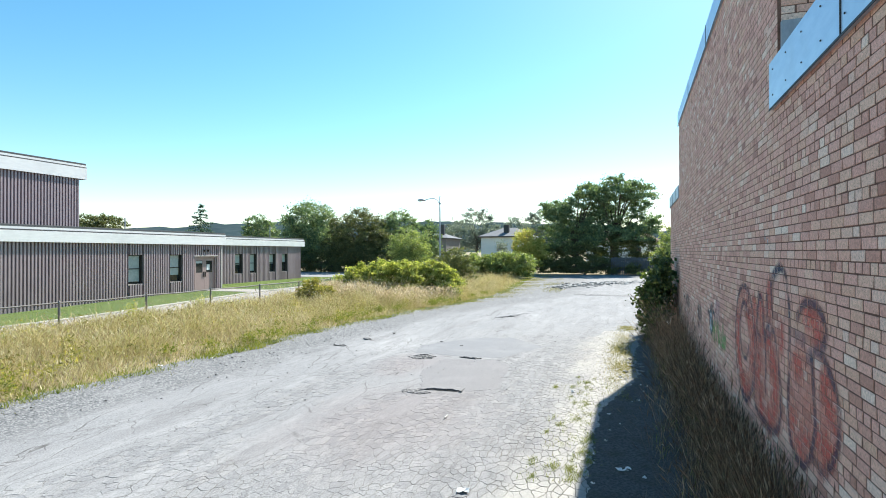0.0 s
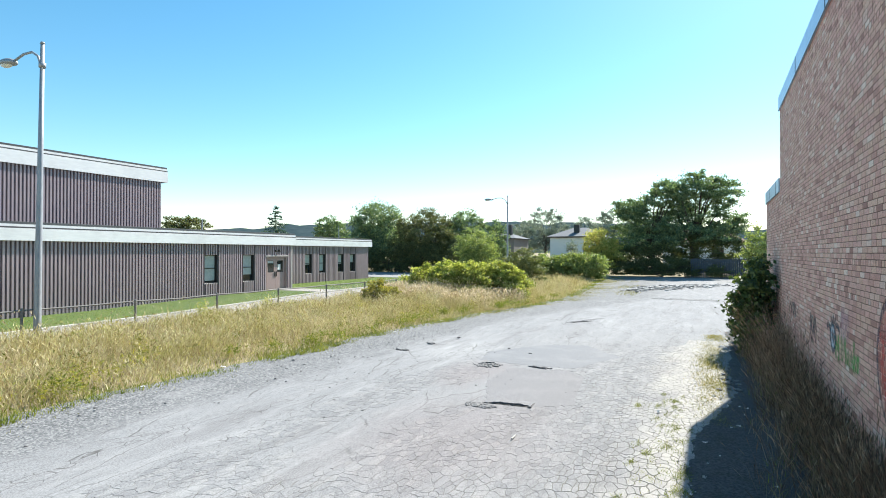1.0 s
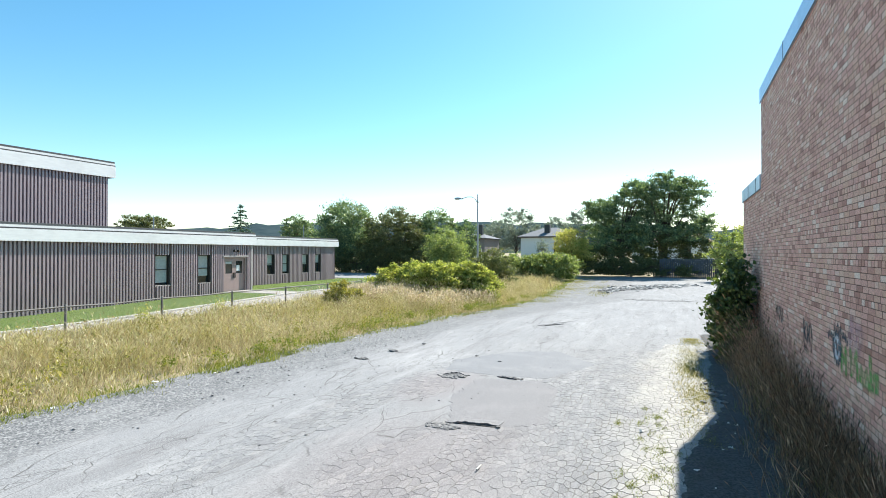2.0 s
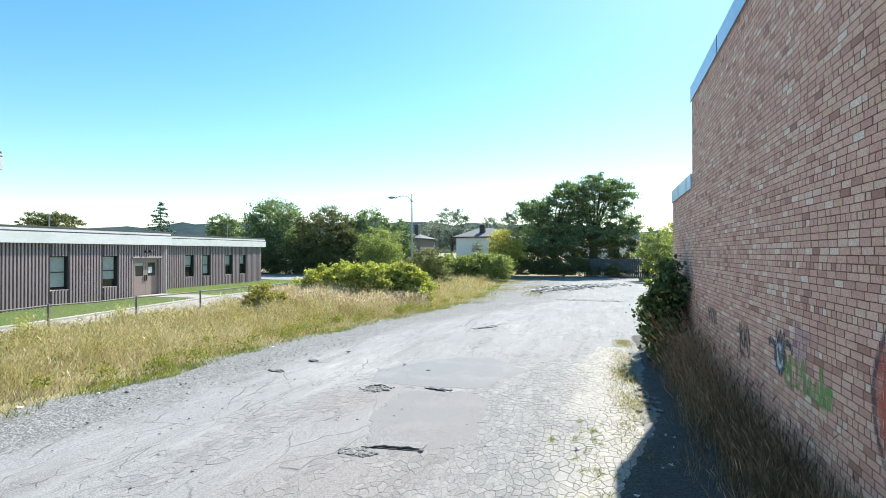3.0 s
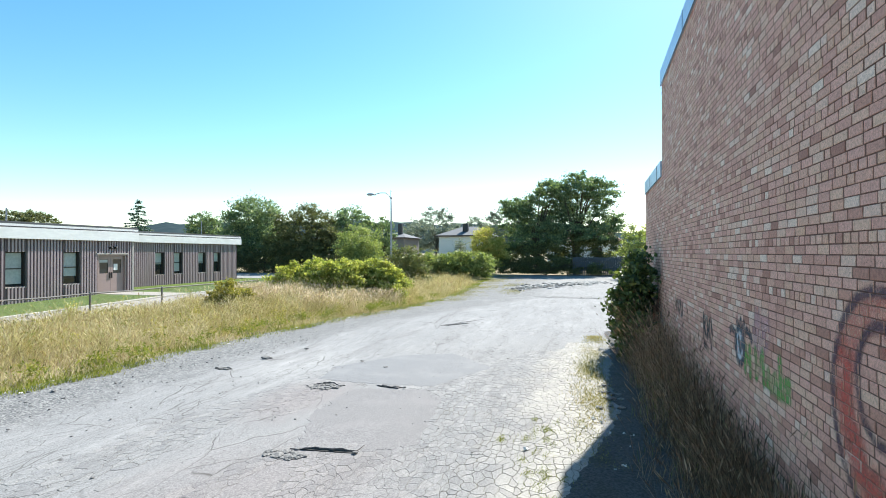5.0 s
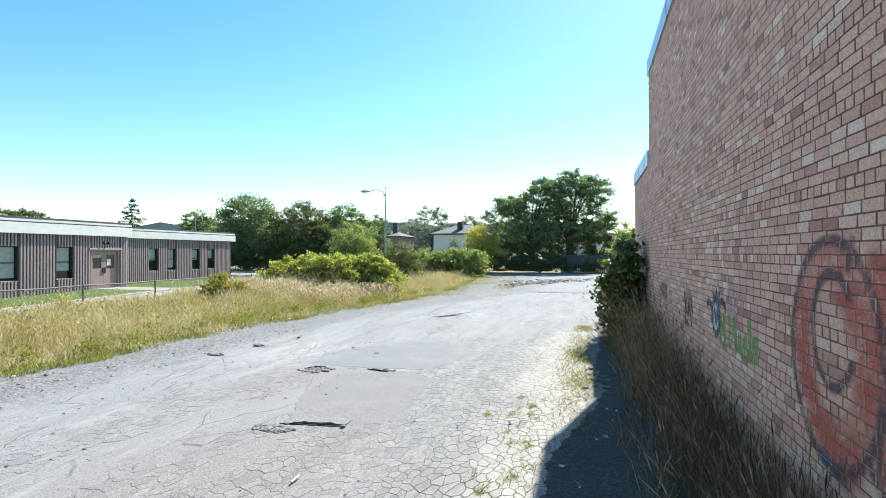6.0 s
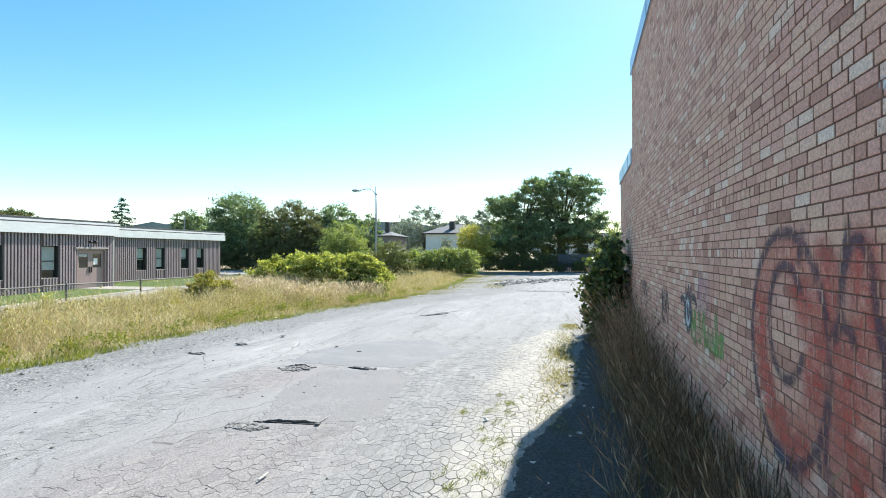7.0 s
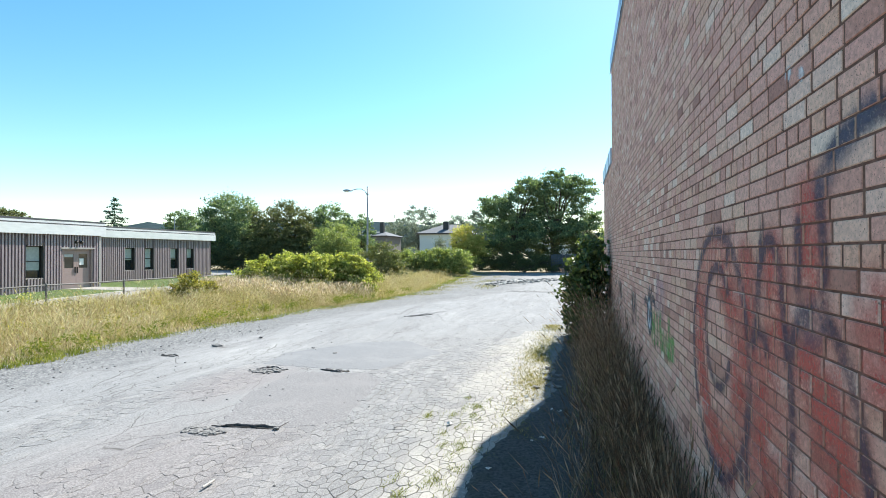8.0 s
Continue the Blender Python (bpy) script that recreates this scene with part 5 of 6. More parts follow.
for k, (x, y, z, h, w) in enumerate(((-62.9, 78.8, 1.0, 8.6, 3.0), (-91.1, 70.6, 1.0, 8.6, 5.5), (-70, 90, 1.0, 8.0, 3.0), (-48, 74, 1.0, 7.6, 3.6), (-98, 74, 1.0, 7.4, 4.0))):
    tree((x, y, z), [(0, 0, h * 0.64, w * 0.8, w * 0.7, h * 0.34), (w * 0.5, 0, h * (0.66 if k == 1 else 0.55), w * 0.55, w * 0.6, h * 0.28), (-w * 0.5, 0, h * (0.70 if k == 1 else 0.54), w * 0.55, w * 0.6, h * 0.28)], 0.36, LEAF_OLIVE if k in (1, 4) else LEAF_DARK, "distant dark tree above the flat roof", 9000 if k == 1 else 3800, 0.2, 70 + k, 0.54)


def spruce(place, height, radius, seed, label):
    rng = np.random.default_rng(seed)
    x, y, z = place
    t = tagged(empty("spruce", place), label, "tree")
    bm = tube(bmesh.new(), [(x, y, z - 0.2), (x, y, z + height)], [0.16, 0.02], 7)
    pts = []
    h = height * 0.25
    while h < height * 0.98:
        r = radius * (1.0 - h / height) ** 0.8 + 0.08
        for k in range(6):
            a = rng.uniform(0, 6.28)
            rr = r * rng.uniform(0.45, 1.10)
            tip = Vector((x + rr * math.cos(a), y + rr * math.sin(a), z + h - 0.12 * rr + rng.uniform(-0.15, 0.25)))
            tube(bm, [(x, y, z + h), tip], [0.025, 0.008], 4, False)
            n = int(26 * rr) + 4
            u = rng.random((n, 1)) ** 0.6
            pts.append(np.array([[x, y, z + h]]) * (1 - u) + np.array([tip[:]]) * u + rng.normal(0, 0.10, (n, 3)) * np.array([1.0, 1.0, 0.6]))
        h += height * rng.uniform(0.026, 0.05)
    under(part("trunk", bm, M_BARK), t)
    under(part("crown", leaves("crown", np.concatenate(pts), 0.24, 0.13, rng), LEAF_FIR), t)
    return t


spruce((-65.0, 67.7, 1.0), 9.4, 4.4, 81, "lone dark spruce behind the brown building")
spruce((-27.5, 66.0, 0.5), 6.6, 1.3, 82, "thin young spruce behind the street trees")
spruce((-25.6, 67.5, 0.5), 6.2, 1.2, 83, "thin young spruce behind the street trees")


# ---- hills ----
def hill(name, far, a0, a1, high, seed):
    rng = np.random.default_rng(seed)
    n, m = 120, 8
    az = np.radians(np.linspace(a0, a1, n))
    ph = rng.uniform(0, 6.28, 6)
    crest = high * np.interp(np.degrees(az), [-95, -62, -53, -47, -42, -36, -4, 3, 40], [0.45, 0.48, 0.68, 0.88, 1.0, 1.05, 1.0, 0.72, 0.70]) * (0.78 + 0.05 * np.sin(az * 9 + ph[0]) + 0.02 * np.sin(az * 23 + ph[1]) + 0.03 * np.sin(az * 61 + ph[2]) + 0.015 * np.sin(az * 151 + ph[3]))
    v = []
    for k in range(m):
        u = k / (m - 1)
        r = far * (1 + 0.5 * u)
        zz = crest * np.sin(u * math.pi / 2) * (1 + 0.02 * np.sin(az * 97 + k))
        v.append(np.stack([r * np.sin(az), r * np.cos(az), zz], 1))
    i, j = np.meshgrid(np.arange(m - 1), np.arange(n - 1), indexing="ij")
    q = (i * n + j).ravel()
    ob = part(name, quick(name, np.concatenate(v), np.stack([q, q + 1, q + n + 1, q + n], 1)), M_HILL_HAZE, smooth=True)
    return tagged(ob, "long dark wooded hill on the horizon, haze painted into its colour", "hill", kind="structure")


hill("backdrop_hill", 900, -95, 40, 92, 5)


# ---- houses ----
def prism_roof(bm, x0, x1, y0, y1, z0, z1, inset):
    """A hipped roof."""
    ym = (y0 + y1) / 2
    low = [bm.verts.new(p) for p in ((x0, y0, z0), (x1, y0, z0), (x1, y1, z0), (x0, y1, z0))]
    a, b = bm.verts.new((x0 + inset, ym, z1)), bm.verts.new((x1 - inset, ym, z1))
    for f in ((low[0], low[1], b, a), (low[1], low[2], b), (low[2], low[3], a, b), (low[3], low[0], a), (low[3], low[2], low[1], low[0])):
        bm.faces.new(f)
    return bm


def house(place, wide, deep, wall, rise, m_wall, m_roof, label, windows, chimney=None, inset=3.0):
    x, y, z = place
    h = tagged(empty("house", place), label, "house")
    boxed("wall", x, x + wide, y, y + deep, z - 0.6, z + wall, m_wall, h)
    boxed("eave", x - 0.35, x + wide + 0.35, y - 0.35, y + deep + 0.35, z + wall, z + wall + 0.16, M_SIDING_DARK, h)
    under(part("roof", prism_roof(bmesh.new(), x - 0.4, x + wide + 0.4, y - 0.4, y + deep + 0.4, z + wall + 0.16, z + wall + rise, inset), m_roof, None, "shingled hip roof"), h)
    for a, b, c, d in windows:
        w = under(empty("window", (x + a, y, z + c)), h)
        place2 = Vector((x + a, y, z + c))
        for nm, args, m in (("frame", (x + a - 0.08, x + b + 0.08, y - 0.05, y - 0.002, z + c - 0.08, z + d + 0.08), M_FASCIA), ("pane", (x + a, x + b, y - 0.07, y - 0.051, z + c, z + d), M_GLASS)):
            ob = part(nm, box(bmesh.new(), *args), m)
            ob.parent = w
            ob.matrix_parent_inverse = Matrix.Translation(-place2)
    if chimney:
        cx, cy, ch = chimney
        boxed("chimney", x + cx - 0.35, x + cx + 0.35, y + cy - 0.35, y + cy + 0.35, z + wall, z + wall + ch, M_SIDING_DARK, h, "dark brick chimney", 0.03)
    return h


house((-19.7, 71.0, 0.8), 6.2, 8.0, 3.75, 1.45, M_HOUSE, M_SHINGLE, "small white house with grey hip roof and chimney", ((4.4, 5.05, 1.2, 3.2),), (3.2, 1.6, 1.75), 2.6)
house((-39.3, 88.0, 1.0), 8.6, 8.0, 3.9, 1.0, M_HOUSE_DARK, M_SHINGLE, "grey two-tone house behind the street trees", ((4.6, 6.0, 0.8, 2.2), (6.6, 8.0, 0.8, 2.2)), (6.9, 3.0, 2.6), 2.0)
house((-6.5, 80.0, 1.0), 10.0, 8.0, 2.8, 2.0, M_HOUSE, M_SHINGLE_RED, "house with brown roof behind the maples", ((1.0, 2.4, 1.0, 2.2), (6.0, 7.4, 1.0, 2.2)), None, 3.0)


# ---- board fence at the end of the lot ----
board_fence = tagged(empty("board_fence", (0, 62, 0)), "weathered grey vertical board fence, tree shade painted into its colour", "fence")
for k in range(46):
    x = -2.4 + 0.19 * k
    hgt = 1.85 + random.uniform(-0.06, 0.05)
    under(part("board", box(bmesh.new(), x, x + 0.165, 62.0 + random.uniform(0, 0.02), 62.03, 0.0, hgt + 0.1), M_BOARD_SHADE), board_fence)
for z in (0.5, 1.6):
    under(part("rail", box(bmesh.new(), -2.4, 6.4, 62.035, 62.09, z, z + 0.09), M_BOARD_SHADE), board_fence)


# ---- wild grass ----
def grass_field(count, seed, y0, y1):
    """Feet of the verge's tall grass, thick inside, thin along the gravel."""
    rng = np.random.default_rng(seed)
    y = rng.uniform(y0, y1, count)
    edge = verge_edge(y)
    x = rng.uniform(-16.6, -6.5, count)
    inside = edge - x
    tuft = 0.5 + 0.5 * np.sin(x * 2.1 + 1.3 * np.sin(y * 0.9)) * np.sin(y * 1.6 + 0.7 * x)
    keep = (inside > 0.15) & (rng.random(count) < np.clip(inside / 1.2, 0.15, 1) * (0.45 + 0.55 * tuft))
    keep &= ~((x < -16.2) & (rng.random(count) < 0.6))
    x, y, inside, tuft = x[keep], y[keep], inside[keep], tuft[keep]
    z = ground_z(x, y) - 0.04
    h = (0.15 + 0.30 * step(0.2, 2.0, inside) * (1 - 0.55 * step(-14.2, -15.8, x))) * (0.50 + 0.75 * tuft) * rng.uniform(0.5, 1.3, len(x)) * (1 + 0.4 * step(18, 25, y))
    return np.stack([x, y, z], 1), h, rng


feet, high, rng = grass_field(360000, 91, -6, 36)
tagged(part("tall_grass", blades("tall_grass", feet, high, 0.0062, 0.55, rng, 0.45, 0.006), DRY_GRASS), "tall dry straw-coloured grass with seed heads on the verge", "grass", kind="stuff")
feet, high, rng = grass_field(34000, 90, -6, 36)
tagged(part("tall_grass", blades("tall_grass", feet, high * 1.55, 0.005, 0.75, rng, 1.0, 0.007), DRY_GRASS), "pale feathery grass stalks standing above the rest", "grass", kind="stuff")
feet, high, rng = grass_field(45000, 92, 36, 62)
tagged(part("tall_grass", blades("tall_grass", feet, high * 0.8, 0.02, 0.38, rng, 0.3), DRY_GRASS), "dry reddish grass towards the hedge", "grass", kind="stuff")


rng = np.random.default_rng(104)
n = 17000
x, y = rng.uniform(-16.0, -8.6, n), rng.uniform(22.6, 27.4, n)
dense = np.array([noise.noise((a * 0.8, b * 0.8, 1.0)) for a, b in zip(x, y)])
keep = (rng.random(n) < 0.35 + 1.1 * dense) & (x < verge_edge(y) - 0.9)
x, y = x[keep], y[keep]
feet = np.stack([x, y, ground_z(x, y) - 0.03], 1)
tagged(part("tall_grass", blades("tall_grass", feet, rng.uniform(0.45, 0.85, len(x)), 0.008, 0.45, rng, 0.9, 0.016), PLUME_GRASS), "pale feathery plume grass before the thicket", "grass", kind="stuff")


def weed_band(count, seed):
    rng = np.random.default_rng(seed)
    y = rng.uniform(-4, 55, count)
    off = np.abs(rng.normal(0, 0.55, count))
    x = verge_edge(y) - off + 0.12
    clump = np.sin(y * 1.3 + 2) * np.sin(y * 0.45) + 0.5 * np.sin(y * 3.1)
    keep = rng.random(count) < np.clip(0.42 + 0.42 * clump, 0.10, 0.9) * (1 - 0.45 * step(14, 22, y))
    x, y = x[keep], y[keep]
    return np.stack([x, y, ground_z(x, y) - 0.03], 1), rng.uniform(0.04, 0.15, len(x)), rng


feet, high, rng = weed_band(60000, 93)
tagged(part("weeds", blades("weeds", feet, high, 0.016, 0.7, rng), GREEN_WEED), "low bright green weeds edging the gravel", "weeds", kind="stuff")

# thin grass straying over the gravel
rng = np.random.default_rng(120)
n = 26000
y = rng.uniform(0, 60, n)
off = np.abs(rng.normal(0, 0.30, n)) + np.abs(rng.normal(0, 1.0, n)) * step(22, 40, y)
keep = rng.random(n) < (0.35 + 0.65 * np.sin(y * 2.3 + np.sin(y * 0.7) * 2) * np.sin(y * 0.9)) * (0.25 + 0.75 * step(10, 30, y))
x = (verge_edge(y) + off - 0.1)[keep]
feet = np.stack([x, y[keep], lot_z(x, y[keep]) - 0.01], 1)
tagged(part("weeds", blades("weeds", feet, rng.uniform(0.02, 0.12, len(feet)) * (0.6 + 0.5 * step(20, 40, feet[:, 1])), 0.009, 0.8, rng), EDGE_GRASS), "sparse yellowing grass straying over the gravel", "weeds", kind="stuff")

# dry patch beside the rubble heap
rng = np.random.default_rng(131)
n = 16000
x, y = rng.uniform(-10.0, -4.4, n), rng.uniform(33.0, 52.0, n)
dense = np.array([noise.noise((a * 0.5, b * 0.22, 4.0)) for a, b in zip(x, y)])
keep = rng.random(n) < 0.10 + 1.1 * dense - 0.25 * step(-6.2, -4.6, x)
feet = np.stack([x, y, lot_z(x, y) - 0.01], 1)[keep]
tagged(part("weeds", blades("weeds", feet, rng.uniform(0.03, 0.15, len(feet)), 0.018, 0.9, rng), EDGE_GRASS), "thin yellowing grass on the dusty end of the lot", "weeds", kind="stuff")

# lawn blades keep the mown strip from looking flat
rng = np.random.default_rng(94)
n = 60000
feet = np.stack([rng.uniform(-27.1, -19.95, n), rng.uniform(4, 40.5, n), np.zeros(n)], 1)
feet = feet[~((feet[:, 0] < -24.15) & (feet[:, 1] < 27.2))]
feet = feet[~((feet[:, 1] > 24.5) & (feet[:, 1] < 27.3))]
feet[:, 2] = ground_z(feet[:, 0], feet[:, 1]) + 0.01
tagged(part("lawn_grass", blades("lawn_grass", feet, rng.uniform(0.012, 0.040, len(feet)), 0.016, 0.6, rng), LAWN_BLADE), "short green lawn blades", "grass", kind="stuff")

# darker weed clumps scattered through the verge
rng = np.random.default_rng(88)
for k, (n, leaf_material, label) in enumerate(((70, LEAF_BROOM, "olive weed clumps among the dry grass"), (45, LEAF_BROWN, "brown dock and reddish weeds among the dry grass"), (36, GREEN_WEED, "fresh green weed clumps along the verge"))):
    pts = []
    for c in range(n):
        y = rng.uniform(3, 30)
        e = float(verge_edge(y))
        x = rng.uniform(-15.0, e - 0.5) if k < 2 else e - abs(rng.normal(0, 0.5)) - 0.2
        m = int(rng.uniform(40, 170))
        s = rng.uniform(0.10, 0.26)
        z = float(ground_z(np.array(x), np.array(y)))
        pts.append(np.array([x, y, z + 0.16 + 0.4 * s]) + rng.normal(size=(m, 3)) * np.array([s, s, 0.14 if k < 2 else 0.07]))
    pts = np.concatenate(pts)
    tagged(part("weeds", leaves("weeds", pts, 0.075, 0.03, rng), leaf_material), label, "weeds", kind="stuff")

# goldenrod spikes by the fence
for k, (x, y) in enumerate(((-15.2, 12.9), (-15.6, 16.2))):
    rng = np.random.default_rng(95 + k)
    pts = rng.normal(size=(260, 3)) * np.array([0.11, 0.11, 0.15]) + np.array([x, y, 0.62])
    g = tagged(empty("goldenrod", (x, y, 0.2)), "yellow flowering goldenrod clump in dry grass", "plant")
    tagged(under(part("flowers", leaves("flowers", pts, 0.06, 0.04, rng), LEAF_YELLOW), g), kind="stuff")
    stalks = np.stack([x + rng.normal(0, 0.08, 40), y + rng.normal(0, 0.08, 40), np.full(40, 0.15)], 1)
    under(part("stalks", blades("stalks", stalks, rng.uniform(0.4, 0.75, 40), 0.012, 0.2, rng), GREEN_WEED), g)


# grass in the shade at the foot of the wall
def wall_grass(count, seed):
    rng = np.random.default_rng(seed)
    y = rng.uniform(2.2, 16.2, count)
    x = 1.13 - np.abs(rng.normal(0, 0.46, count))
    limit = np.interp(y, [2, 5, 9, 12, 14, 16], [0.30, 0.15, 0.20, 0.36, 0.42, 0.30]) + 0.10 * np.sin(y * 3.1)
    clump = np.sin(y * 4.1 + 3 * np.sin(x * 5)) * np.sin(x * 6.3 + y * 1.7)
    keep = (x > limit) & (rng.random(count) < 0.45 + 0.75 * clump + 0.5 * step(10.5, 12, y))
    x, y = x[keep], y[keep]
    tall = np.interp(y, [2, 6, 9, 10.5, 12.5, 14, 16], [0.72, 0.78, 0.78, 0.95, 1.20, 1.20, 0.7]) * (0.70 + 0.80 * step(0.35, 1.0, x))
    k = 0.5 + 0.5 * np.sin(y * 2.7 + 2.0 * np.sin(x * 4)) * np.cos(x * 3.3 + y)
    h = tall * (0.5 + 0.5 * k) * rng.uniform(0.45, 1.15, len(x))
    return np.stack([x, y, np.full(len(x), -0.02)], 1), h, rng


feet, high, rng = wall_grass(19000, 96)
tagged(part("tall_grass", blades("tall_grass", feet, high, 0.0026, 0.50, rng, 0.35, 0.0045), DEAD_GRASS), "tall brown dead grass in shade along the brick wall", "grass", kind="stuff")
feet, high, rng = wall_grass(1900, 89)
tagged(part("tall_grass", blades("tall_grass", feet, high * 1.12 + 0.10, 0.004, 0.45, rng, 0.8, 0.0035), STALK_GRASS), "pale thin stalks standing out of dead grass", "grass", kind="stuff")
feet, high, rng = wall_grass(2200, 97)
tagged(part("weeds", blades("weeds", feet, high * 0.5, 0.006, 0.5, rng), GREEN_WEED), "green blades among dead grass along the wall", "weeds", kind="stuff")
# stalks added over the real grass, to darken the wall's foot like shade
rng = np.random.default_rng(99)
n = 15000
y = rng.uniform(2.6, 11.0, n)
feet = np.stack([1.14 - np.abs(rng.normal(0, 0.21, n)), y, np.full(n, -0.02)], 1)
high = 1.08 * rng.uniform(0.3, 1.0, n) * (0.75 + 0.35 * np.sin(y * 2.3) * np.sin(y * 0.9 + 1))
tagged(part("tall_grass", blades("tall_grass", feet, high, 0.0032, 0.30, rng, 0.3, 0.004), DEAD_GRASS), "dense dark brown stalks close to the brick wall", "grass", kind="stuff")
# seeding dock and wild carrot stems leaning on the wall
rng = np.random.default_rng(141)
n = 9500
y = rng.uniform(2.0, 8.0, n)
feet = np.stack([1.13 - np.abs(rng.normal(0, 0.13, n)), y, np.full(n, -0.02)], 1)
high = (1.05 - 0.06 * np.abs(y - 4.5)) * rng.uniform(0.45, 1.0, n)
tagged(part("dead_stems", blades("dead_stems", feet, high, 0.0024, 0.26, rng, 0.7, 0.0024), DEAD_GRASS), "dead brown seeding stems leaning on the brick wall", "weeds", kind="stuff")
# yellowing low grass on the sunny edge, tufts between slabs
rng = np.random.default_rng(98)
n = 17000
y = rng.uniform(9.6, 19.5, n)
x = np.interp(y, [10, 12, 16, 20], [-0.2, -0.28, -0.35, -0.1]) + rng.normal(0, 0.17, n)
feet = np.stack([x, y, np.full(n, -0.01)], 1)[rng.random(n) < 0.55 + 0.45 * np.sin(y * 2.2) * np.sin(y * 0.7 + x * 5)]
tagged(part("weeds", blades("weeds", feet, rng.uniform(0.015, 0.07, len(feet)), 0.008, 1.0, rng), EDGE_GRASS), "yellow-green low grass at the lot's broken edge", "weeds", kind="stuff")
tufts = []
for k in range(150):
    cy = rng.uniform(6.0, 11.4)
    c = (-0.80 + 0.12 * math.sin(cy * 2) + rng.normal(0, 0.24), cy)
    m = int(8 + 130 * rng.random() ** 3)
    tufts.append(np.stack([c[0] + rng.normal(0, 0.03, m), c[1] + rng.normal(0, 0.07, m), np.full(m, 0.0)], 1))
tufts = np.concatenate(tufts)
tagged(part("weeds", blades("weeds", tufts, rng.uniform(0.01, 0.038, len(tufts)), 0.005, 1.2, rng), GREEN_WEED), "small green tufts in the asphalt cracks", "weeds", kind="stuff")


# ---- broken surface of the lot ----
def blob(cx, cy, rx, ry, n, rng, rough=0.12, turn=0.0):
    out = []
    for k in range(n):
        a = 2 * math.pi * k / n
        r = 1 + rng.uniform(-rough, rough)
        u, v = rx * r * math.cos(a), ry * r * math.sin(a)
        out.append((cx + u * math.cos(turn) - v * math.sin(turn), cy + u * math.sin(turn) + v * math.cos(turn)))
    return out


def inside(poly, x, y):
    hit = False
    for (a, b), (c, d) in zip(poly, poly[1:] + poly[:1]):
        if (b > y) != (d > y) and x < (c - a) * (y - b) / (d - b) + a:
            hit = not hit
    return hit


def ragged(corners, rng, steps=9, amount=0.05):
    """A polygon with a crumbled outline."""
    out = []
    for (a, b), (c, d) in zip(corners, corners[1:] + corners[:1]):
        for k in range(steps):
            u = k / steps
            out.append((a + (c - a) * u + rng.normal(0, amount), b + (d - b) * u + rng.normal(0, amount)))
    return out


def slab(name, outline, z0, z1, material, parent=None, label="", slope=0.02):
    """A thin plate that follows the lot's waves, with a real edge."""
    bm = bmesh.new()
    cx, cy = sum(p[0] for p in outline) / len(outline), sum(p[1] for p in outline) / len(outline)
    n = len(outline)
    size = max(math.hypot(x - cx, y - cy) for x, y in outline)
    steps = max(1, int(size / 0.18))
    rings = [[bm.verts.new((x, y, float(lot_z(x, y)) + z0)) for x, y in outline]]
    for k in range(steps):
        u = 1.0 - (slope if k == 0 else k / steps)
        rings.append([bm.verts.new((cx + (x - cx) * u, cy + (y - cy) * u, float(lot_z(cx + (x - cx) * u, cy + (y - cy) * u)) + z1)) for x, y in outline])
    for a, b in zip(rings, rings[1:]):
        for i in range(n):
            bm.faces.new((a[i], a[(i + 1) % n], b[(i + 1) % n], b[i]))
    mid = bm.verts.new((cx, cy, float(lot_z(cx, cy)) + z1))
    for i in range(n):
        bm.faces.new((rings[-1][i], rings[-1][(i + 1) % n], mid))
    bmesh.ops.recalc_face_normals(bm, faces=bm.faces)
    return part(name, bm, material, parent, label)


prng = np.random.default_rng(7)
PATCH_A = [(-3.78, 9.30), (-2.95, 9.38), (-2.38, 9.80), (-2.62, 11.9), (-3.1, 12.5), (-4.35, 12.2), (-4.3, 10.7)]
PATCH_B = [(-5.3, 12.6), (-4.3, 12.55), (-3.0, 12.7), (-2.28, 14.55), (-3.4, 15.75), (-4.6, 15.2), (-5.5, 13.8)]
for k, p in enumerate((PATCH_A, PATCH_B)):
    tagged(slab("asphalt_patch", ragged(p, prng, 14, 0.03), -0.015, (0.0040, 0.0034)[k], (M_PATCH, M_PATCH_FINE)[k]), "smooth darker asphalt repair patch with crumbled edges", "patch")


def hollow(place, rx, ry, label, seed, count, turn=0.0, slit=True):
    """A shallow broken hollow: torn bed, lifted lip and lumps round it. slit: gap shade painted near-black."""
    r = np.random.default_rng(seed)
    x, y = place
    hole = tagged(empty("pothole", (x, y, 0)), label, "pothole")
    under(slab("bed", blob(x, y, rx, ry, 22, r, 0.25, turn), -0.02, 0.011, M_TAR_AND_SHADE if slit else M_RUBBLE, None, "torn tar bed, gap shade painted into slits"), hole)
    bm = bmesh.new()
    for k in range(count):
        a = r.uniform(0, 6.28)
        d = r.uniform(0.3, 1.25)
        s = r.uniform(0.008, 0.042)
        rock(bm, (x + rx * d * math.cos(a) * math.cos(turn), y + ry * d * math.sin(a) + rx * d * math.cos(a) * math.sin(turn), 0.016 + s * 0.2), s, r, 0.45)
    tagged(under(part("debris", bm, M_RUBBLE, None, "loose asphalt lumps"), hole), kind="stuff")
    return hole


